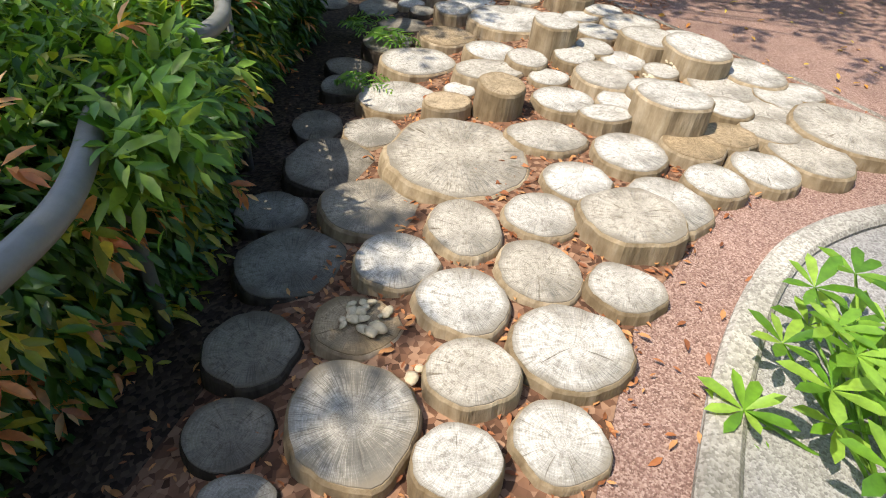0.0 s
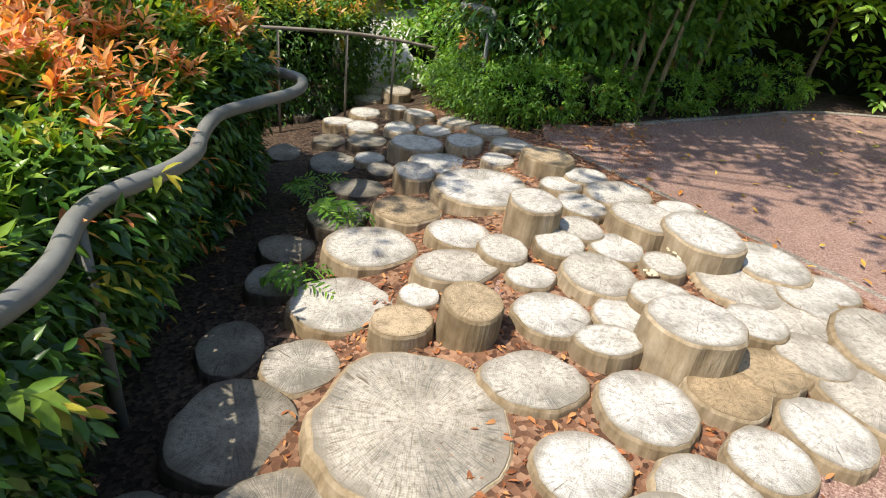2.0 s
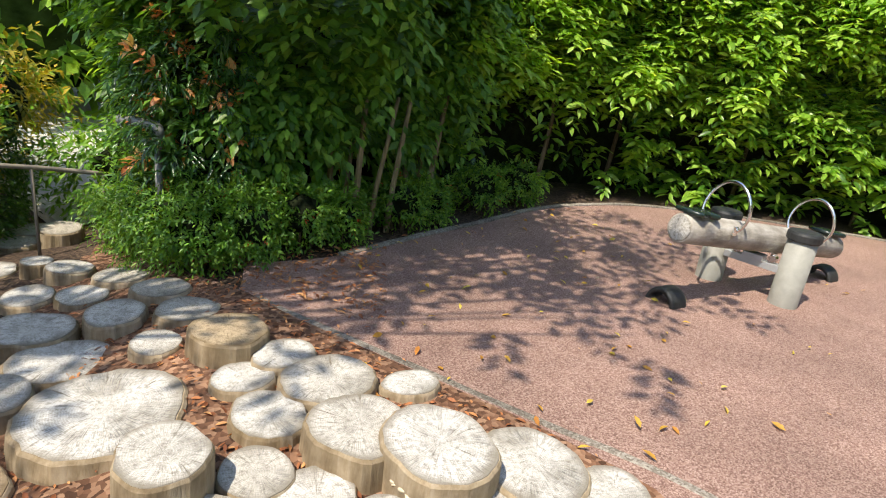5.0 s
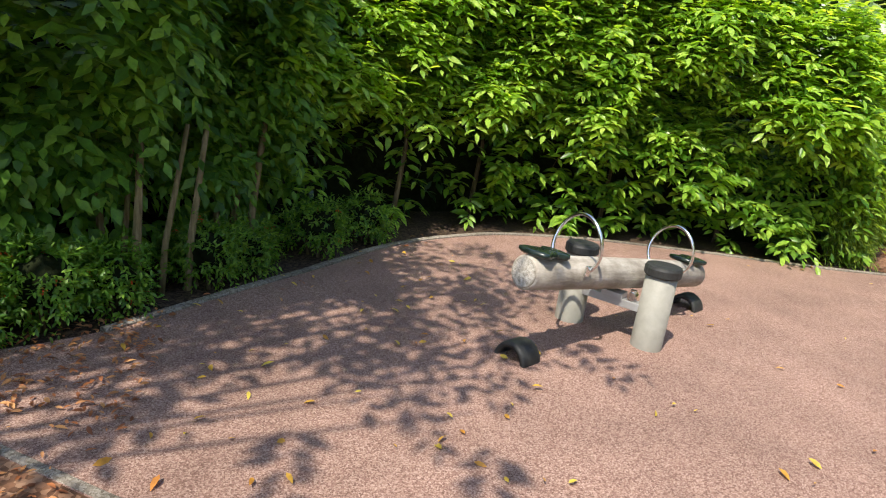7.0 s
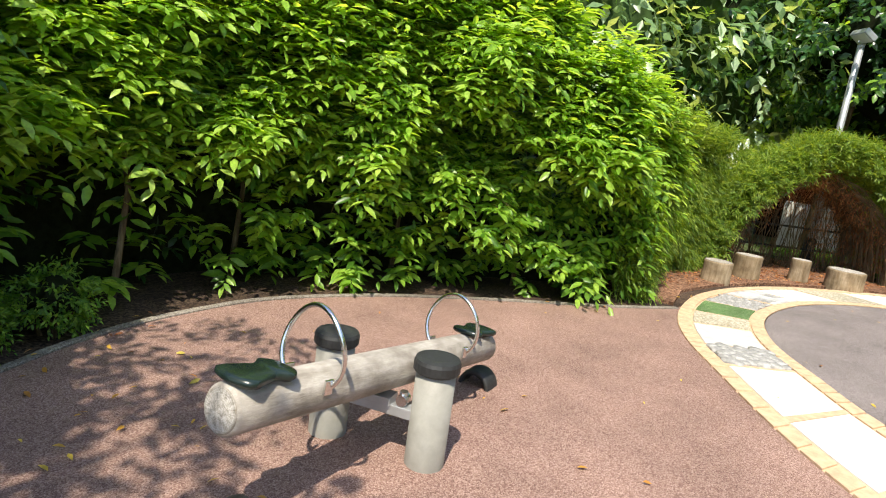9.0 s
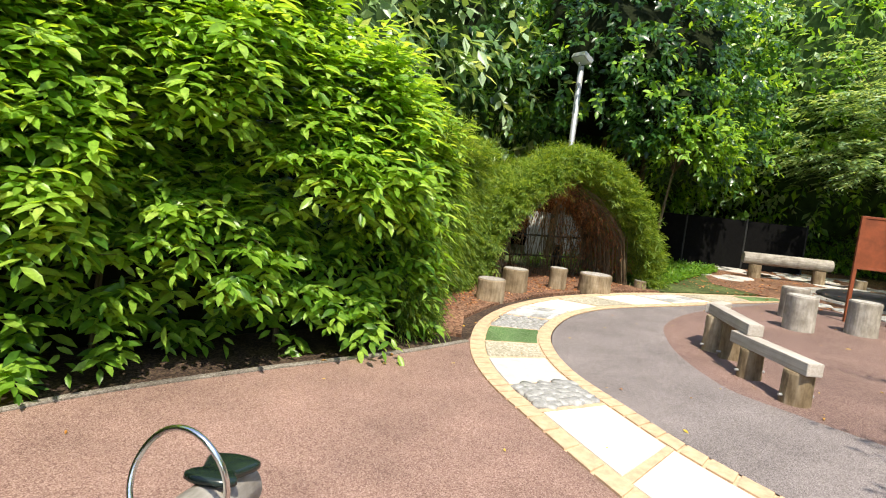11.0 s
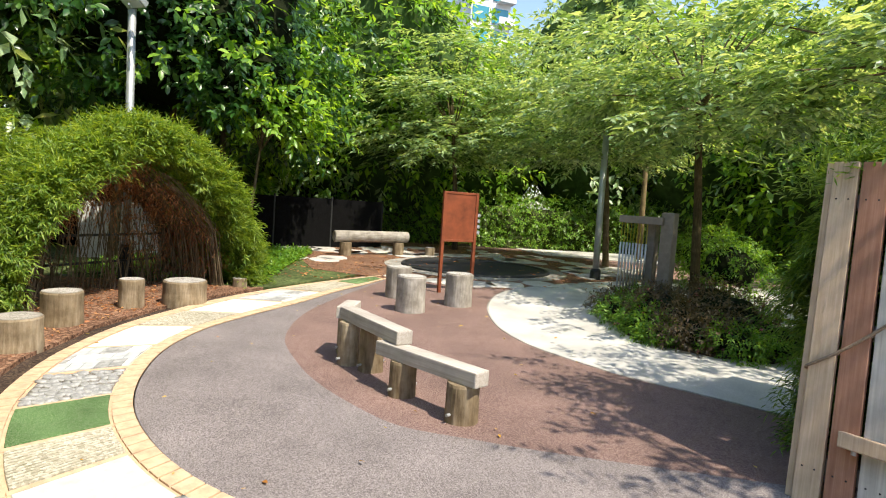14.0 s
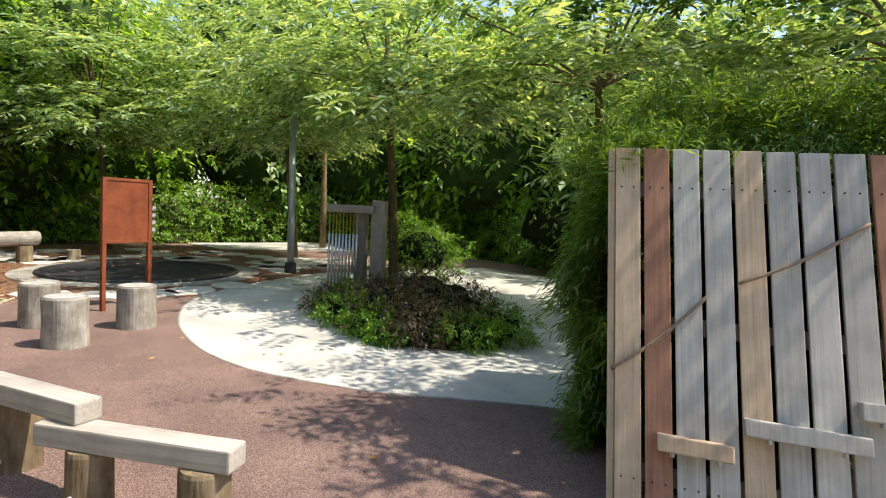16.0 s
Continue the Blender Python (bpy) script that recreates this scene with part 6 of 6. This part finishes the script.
tree("feathery_tree", 11.0, -2.6, [(0, 0, 4.4, 0.2, 0.4)], [(0.2, 0.6, 3.6, 2.6, 2.2, 0.35, 270), (0.0, 0.3, 4.6, 3.0, 2.5, 0.45, 170), (0, 0, 5.7, 2.8, 2.4, 0.5, 20)], 0.25, 0.36, L_FEATHER, "airy tree with layered feathery pinnate leaves", 76, **F)
tree("feathery_tree", 20.5, -2.2, [(0, 0, 4.8, 0.2, 0.4)], [(0.2, 0.6, 3.6, 3.0, 2.6, 0.9, 495), (0.0, 0.3, 4.9, 3.2, 2.8, 0.6, 330), (0, 0, 6.2, 3.0, 2.6, 0.6, 110)], 0.25, 0.36, L_FEATHER, "airy tree with layered feathery pinnate leaves", 77, **F)
tree("feathery_tree", 24.0, 1.6, [(0, 0, 4.8, 0.2, 0.4)], [(0.2, 0.6, 3.6, 2.8, 2.6, 1.0, 495), (0.0, 0.3, 5.0, 3.0, 2.8, 0.7, 360), (0, 0, 6.4, 2.6, 2.6, 0.8, 140)], 0.25, 0.36, L_FEATHER, "airy tree with layered feathery pinnate leaves", 78, **F)
tree("feathery_tree", 7.2, -3.2, [(0, 0, 4.4, 0.2, 0.4)], [(0.2, 0.6, 3.4, 2.4, 2.0, 0.6, 165), (0.0, 0.3, 4.6, 2.8, 2.3, 0.5, 90), (0, 0, 5.8, 2.6, 2.2, 0.6, 14)], 0.25, 0.36, L_FEATHER, "airy tree with layered feathery pinnate leaves", 79, **F)

# dark-leaved shrubs in the island bed
slab("island_bed", [(13.6, 1.2), (12.4, 1.55), (11.57, 1.72), (10.97, 1.52), (10.5, 1.15), (10.3, 0.6), (10.7, -0.1), (12.0, -1.2), (14.2, -1.2), (14.8, 0.2)], 0.03, SOIL, "island bed of dark soil and low shrubs", 0.06)
for i, (x, y, r, h) in enumerate(((11.3, 0.95, 0.55, 0.30), (12.0, 1.0, 0.55, 0.34), (12.6, 0.75, 0.5, 0.34), (10.95, 0.45, 0.5, 0.32), (11.7, 0.2, 0.65, 0.42), (12.5, -0.1, 0.6, 0.42), (13.2, 0.75, 0.4, 0.25), (11.6, 1.45, 0.36, 0.20), (11.0, 1.25, 0.36, 0.22), (12.3, 1.35, 0.42, 0.24), (10.6, 0.9, 0.36, 0.22), (13.0, 1.15, 0.42, 0.22), (10.55, 0.35, 0.42, 0.26), (11.2, 1.5, 0.25, 0.14))):
    bush("island_shrub", (x, y, h * 0.8), (r, r * 0.8, h * 0.8), 300, 0.075, 0.36, L_DUSK if i < 6 else (L_FERN, L_THICKET, L_DUSK)[i % 3], "low dark bronze-green shrub with pink flowers", 7, 0.16, 0.2, seed=80 + i, extra=(L_PINK, 0.012, 0.04, "magenta flower head"), group="island shrubs", shape=LEAF_PLAIN)

for i, (x, y, r, h) in enumerate(((15.2, -6.9, 1.5, 1.2), (15.6, -2.6, 0.9, 0.6), (12.6, -6.2, 1.3, 1.0), (17.2, -3.2, 1.0, 0.7))):
    bush("garden_shrub", (x, y, h), (r, r * 0.8, h), 380, 0.12, 0.36, L_THICKET, "rounded green shrub under the feathery trees", 7, 0.25, 0.25, LEAF_PLAIN, seed=130 + i, group="shrubs under the feathery trees")


def cover_plants():
    rng = np.random.default_rng(91)
    n = 2600
    u, v = rng.random(n), rng.random(n)
    x = 14.6 + 5.5 * u
    y = 6.5 - 1.2 * u + 0.35 + 3.0 * v * v + 0.6 * u
    P = np.c_[x, y, np.full(n, 0.02)]
    W = np.c_[rng.normal(0, 0.5, (n, 2)), np.ones(n)]
    ob = leaves("ground_cover", *shoots(rng, P, W, 0.22, 6, 0.12, 0.3), 0.42, L_FERN, None, LEAF_PLAIN, "low green ground cover under the trees")
    tagged(ob, category="ground cover")


cover_plants()


# ---- far woods, shade sheet, tower ----
def woods():
    rng = np.random.default_rng(95)
    for name, spots in (("far_trees", [(27, -9.5, 10), (30, -5.6, 11.5), (31, -0.3, 8.4), (29, 5.5, 10.5), (29, 8.5, 10), (26, 13, 10), (20, 18, 10), (13, 18, 9), (6, 16, 7), (0, 17, 7), (28, 4.0, 10.4), (14, -10.5, 7), (20, -10.5, 7.5), (8, -10.5, 7), (24, 10.5, 8), (15.5, 14, 9), (36, -10, 10), (37, 9, 12), (28, -15, 9), (10, 14, 7), (3, -10, 7), (24, -13, 9), (-6, 15, 6)]),):
        for i, (x, y, h) in enumerate(spots):
            ob = thing("far_tree", pose(x, y, ground_z(x, y)), "tall tree with a full green leafy crown", "tree", "tall trees round the garden")
            part("trunk", tube([(0, 0, -0.2), (0.1, 0, h * 0.4), (0.1, 0.1, h * 0.8)], 0.16, 8, None, 0.08), TWIG, ob)
            P, W = crown_points(rng, (0, 0, h * 0.56), (3.8, 3.8, h * 0.56), 1200, 0.6, -0.95)
            leaves("crown", *shoots(rng, P, W, 0.7, 7, 0.42, 0.3), 0.46, L_FEATHER if i % 2 else L_BACK, ob, LEAF_FAR)
            # Closed body against sky gaps; its dull green paints the crown's inner shade.
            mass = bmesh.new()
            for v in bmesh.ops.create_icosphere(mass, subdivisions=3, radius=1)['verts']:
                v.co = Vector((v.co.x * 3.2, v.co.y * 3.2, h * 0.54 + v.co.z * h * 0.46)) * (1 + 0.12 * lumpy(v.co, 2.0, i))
            part('crown_filler', mass, CROWN_FILL, ob, 'closed crown filler coloured as shaded foliage')


woods()


def low_belt(line, height, count, mat, label, seed, leaf=0.16):
    rng = np.random.default_rng(seed)
    ob = thing("shrub_belt", pose(0, 0, 0), label, "shrubs")
    hedge_core("core", line, height * 0.85, 0.8, 1.0, ob, GRASSY)
    P, W = hedge_face(rng, line, height, count, 0.35, -0.3, 0.0)
    leaves("leaves", *shoots(rng, P, W, 0.4, 7, leaf, 0.35), 0.42, mat, ob, LEAF_PLAIN)


low_belt([(27.0, 5.5), (26.9, 2.5), (26.8, -1.0), (26.6, -5.0), (25.0, -7.8), (20, -8.6), (15.5, -7.6), (12, -6.6), (8.5, -6.0), (5, -5.4)], 2.0, 4600, L_WHORL, "belt of mixed green shrubs beyond the far path", 96)


# Black sheet on posts, added where only deep shade lies under the trees.
def shade_sheet():
    ob = thing("shade_sheet", pose(0, 0, 0), "black sheet standing in for deep shade behind the log bench", "fence", kind="structure")
    a, b = Vector((23.2, 4.2, 0)), Vector((19.0, 12.0, 0))
    d = (b - a).normalized()
    bm = bmesh.new()
    c = (a + b) / 2
    box(bm, ((b - a).length, 0.03, 1.5), (0, 0, 0.7))
    part("dark_sheet", bm, VOID, ob, "", Matrix.Translation(c) @ Matrix.Rotation(math.atan2(d.y, d.x), 4, "Z"))
    for k in range(6):
        p = a.lerp(b, k / 5)
        part("sheet_post", tube([(p.x, p.y, -0.1), (p.x, p.y, 1.5)], 0.03, 8), BLACK, ob)


shade_sheet()


def tower():
    ob = thing("apartment_tower", pose(98, -14.4, 0, 0, 0, -80), "white apartment tower with teal windows and balconies", "building")
    bm = bmesh.new()
    box(bm, (6.5, 9, 60), (0, 0, 30))
    part("wall", bm, WALLWHITE, ob)
    for k in range(17):
        z = 4 + 3.3 * k
        for s in (-1.7, 1.5):
            bm = bmesh.new()
            box(bm, (2.6, 0.2, 2.2), (s, -4.55, z))
            part("window", bm, GLASSBLUE, ob, "teal window glass")
        bm = bmesh.new()
        box(bm, (2.6, 1.4, 0.25), (2.2, -5.1, z - 1.3), 0.02)
        box(bm, (2.6, 0.06, 0.9), (2.2, -5.75, z - 0.8))
        part("balcony", bm, WALLWHITE, ob)


tower()

# sunlit path and house wall glimpsed past the hedges
slab("lower_path", [(-1.3, 7.2), (-0.9, 7.6), (-2.2, 10), (-3.3, 14), (-6, 22), (-9, 22), (-6, 14), (-3.4, 9.6)], -0.56, PALE, "pale sunlit path below the steps", 0.1)
for i, (x, y, r, h) in enumerate(((-1.35, 8.6, 0.8, 0.5), (-3.6, 9.2, 1.1, 0.8), (-5.2, 8.0, 1.4, 1.0), (-0.3, 8.9, 1.0, 0.9), (-2.4, 16, 1.6, 1.2))):
    bush("garden_shrub", (x, y, h - 0.6), (r, r, h), 420, 0.13, 0.36, L_FERN if i % 2 == 0 else L_GOLD, "yellow-green garden shrub below the steps", 7, 0.3, 0.3, LEAF_PLAIN, seed=100 + i, group="garden shrubs")


# ---- fallen leaves ----
def litter(name, n, xs, ys, size, mat, label, seed, keep=None, slope=False):
    rng = np.random.default_rng(seed)
    x, y = rng.uniform(*xs, n), rng.uniform(*ys, n)
    if keep:
        k = np.array([keep(a, b) for a, b in zip(x, y)])
        x, y = x[k], y[k]
    z = np.array([ground_z(a, b) if slope else 0.0 for a, b in zip(x, y)]) + 0.010
    P = np.c_[x, y, z + rng.uniform(0, 0.012, len(x))]
    a = rng.uniform(0, 6.28, len(x))
    W = np.c_[np.cos(a), np.sin(a), rng.normal(0, 0.15, len(x))]
    T = np.c_[rng.normal(0, 0.35, (len(x), 2)), np.ones(len(x))]
    ob = leaves(name, P, W, T, size * rng.uniform(0.5, 1.3, len(x)), 0.42, mat, None, LEAF_FINE, label)
    return tagged(ob, category="fallen leaves")


def in_bed(x, y):
    right = float(np.interp(y, (0.0, 1.9, 2.9, 3.8, 4.45, 5.3, 6.2), (0.62, 0.72, 1.1, 1.78, 1.28, 0.3, -0.4)))
    return -1.5 < x < right and (x > -0.55 or random.random() < 0.05)


litter("leaf_litter", 9000, (-1.4, 1.9), (0.3, 6.6), 0.036, L_DEAD, "red-brown dead leaves between the log slices", 111, in_bed, True)
litter("leaf_litter", 900, (-0.6, 0.8), (5.3, 6.5), 0.04, L_DEAD, "red-brown leaves drifted against the hedge bed", 118, lambda x, y: y < 6.15 + 0.5 * max(0, x - 0.1) and y > 5.75 - 0.8 * x)
litter("leaf_litter", 700, (-0.3, 2.8), (0.6, 5.9), 0.04, L_DEAD, "scattered brown leaves along the bed edge", 112, lambda x, y: not in_bed(x, y) and in_bed(x - 0.25, y))
litter("fallen_leaves", 230, (0.4, 4.5), (4.2, 8.2), 0.055, L_FALLEN, "scattered yellow fallen leaves on the rubber", 113, lambda x, y: y < 5.7 + 0.95 * x and y > 4.6 - 0.3 * x and (x < 2.9 or (x * 37.0) % 1 < 0.2))
litter("fallen_leaves", 130, (-0.3, 4.0), (5.6, 8.3), 0.05, L_DEAD, "brown leaves gathered along the kerb", 114, lambda x, y: 0 < (6.1 + 0.92 * (x - 0.3)) - y < 0.5)
litter("fallen_leaves", 90, (4, 15), (2.5, 8), 0.05, L_FALLEN, "few fallen leaves on the paths", 115, lambda x, y: True)
litter("leaf_litter", 2500, (8.0, 14.5), (7.3, 9.6), 0.06, L_DEAD, "red-brown litter by the bamboo tunnel", 116, lambda x, y: y > 8.15 - 0.035 * (x - 10) ** 2 - (0.35 * max(0, x - 11.5)))
litter("leaf_litter", 2500, (15.5, 25), (-2, 7), 0.09, L_DEAD, "red-brown litter under the far trees", 117)


# ---- shelf fungus and small finds on the logs ----
def fungus(x, y, z, n, seed, spread=0.05):
    ob = thing("shelf_fungus", pose(x, y, z), "cluster of cream shelf fungus growing on a log", "fungus", "shelf fungus")
    r = random.Random(seed)
    for k in range(n):
        bm = lathe([(0.004, -0.012), (0.020, 0.0), (0.022, 0.006), (0.012, 0.012)], 14, 0.35, seed + k, 0.8)
        part("cap", bm, FUNGUS, ob, "", pose(r.uniform(-spread, spread), r.uniform(-spread, spread), r.uniform(0, 0.012), r.uniform(-25, 25), r.uniform(-25, 25), r.uniform(0, 360)) @ Matrix.Scale(r.uniform(0.5, 1.15), 4), smooth=True)


fungus(-0.12, 1.56, 0.018, 26, 301, 0.06)
fungus(0.10, 1.42, 0.012, 4, 302, 0.03)
fungus(0.80, 4.00, 0.06, 7, 303, 0.04)
fungus(0.66, 3.78, 0.05, 5, 304, 0.03)
fungus(1.12, 2.98, 0.02, 5, 305, 0.03)


# pale panel added in place of the sunlit patches glimpsed through the tunnel
def pale_panel():
    bm = bmesh.new()
    box(bm, (1.5, 0.15, 1.15), (0, 0, 0.55), 0.01)
    ob = new("tunnel_back_panel", mesh_of(bm, "tunnel_back_panel", PALE))
    ob.matrix_basis = pose(17.4, 9.85, 0, 0, 0, -70)
    tagged(ob, "pale panel added for bright patches beyond the tunnel", "wall", kind="structure")


pale_panel()
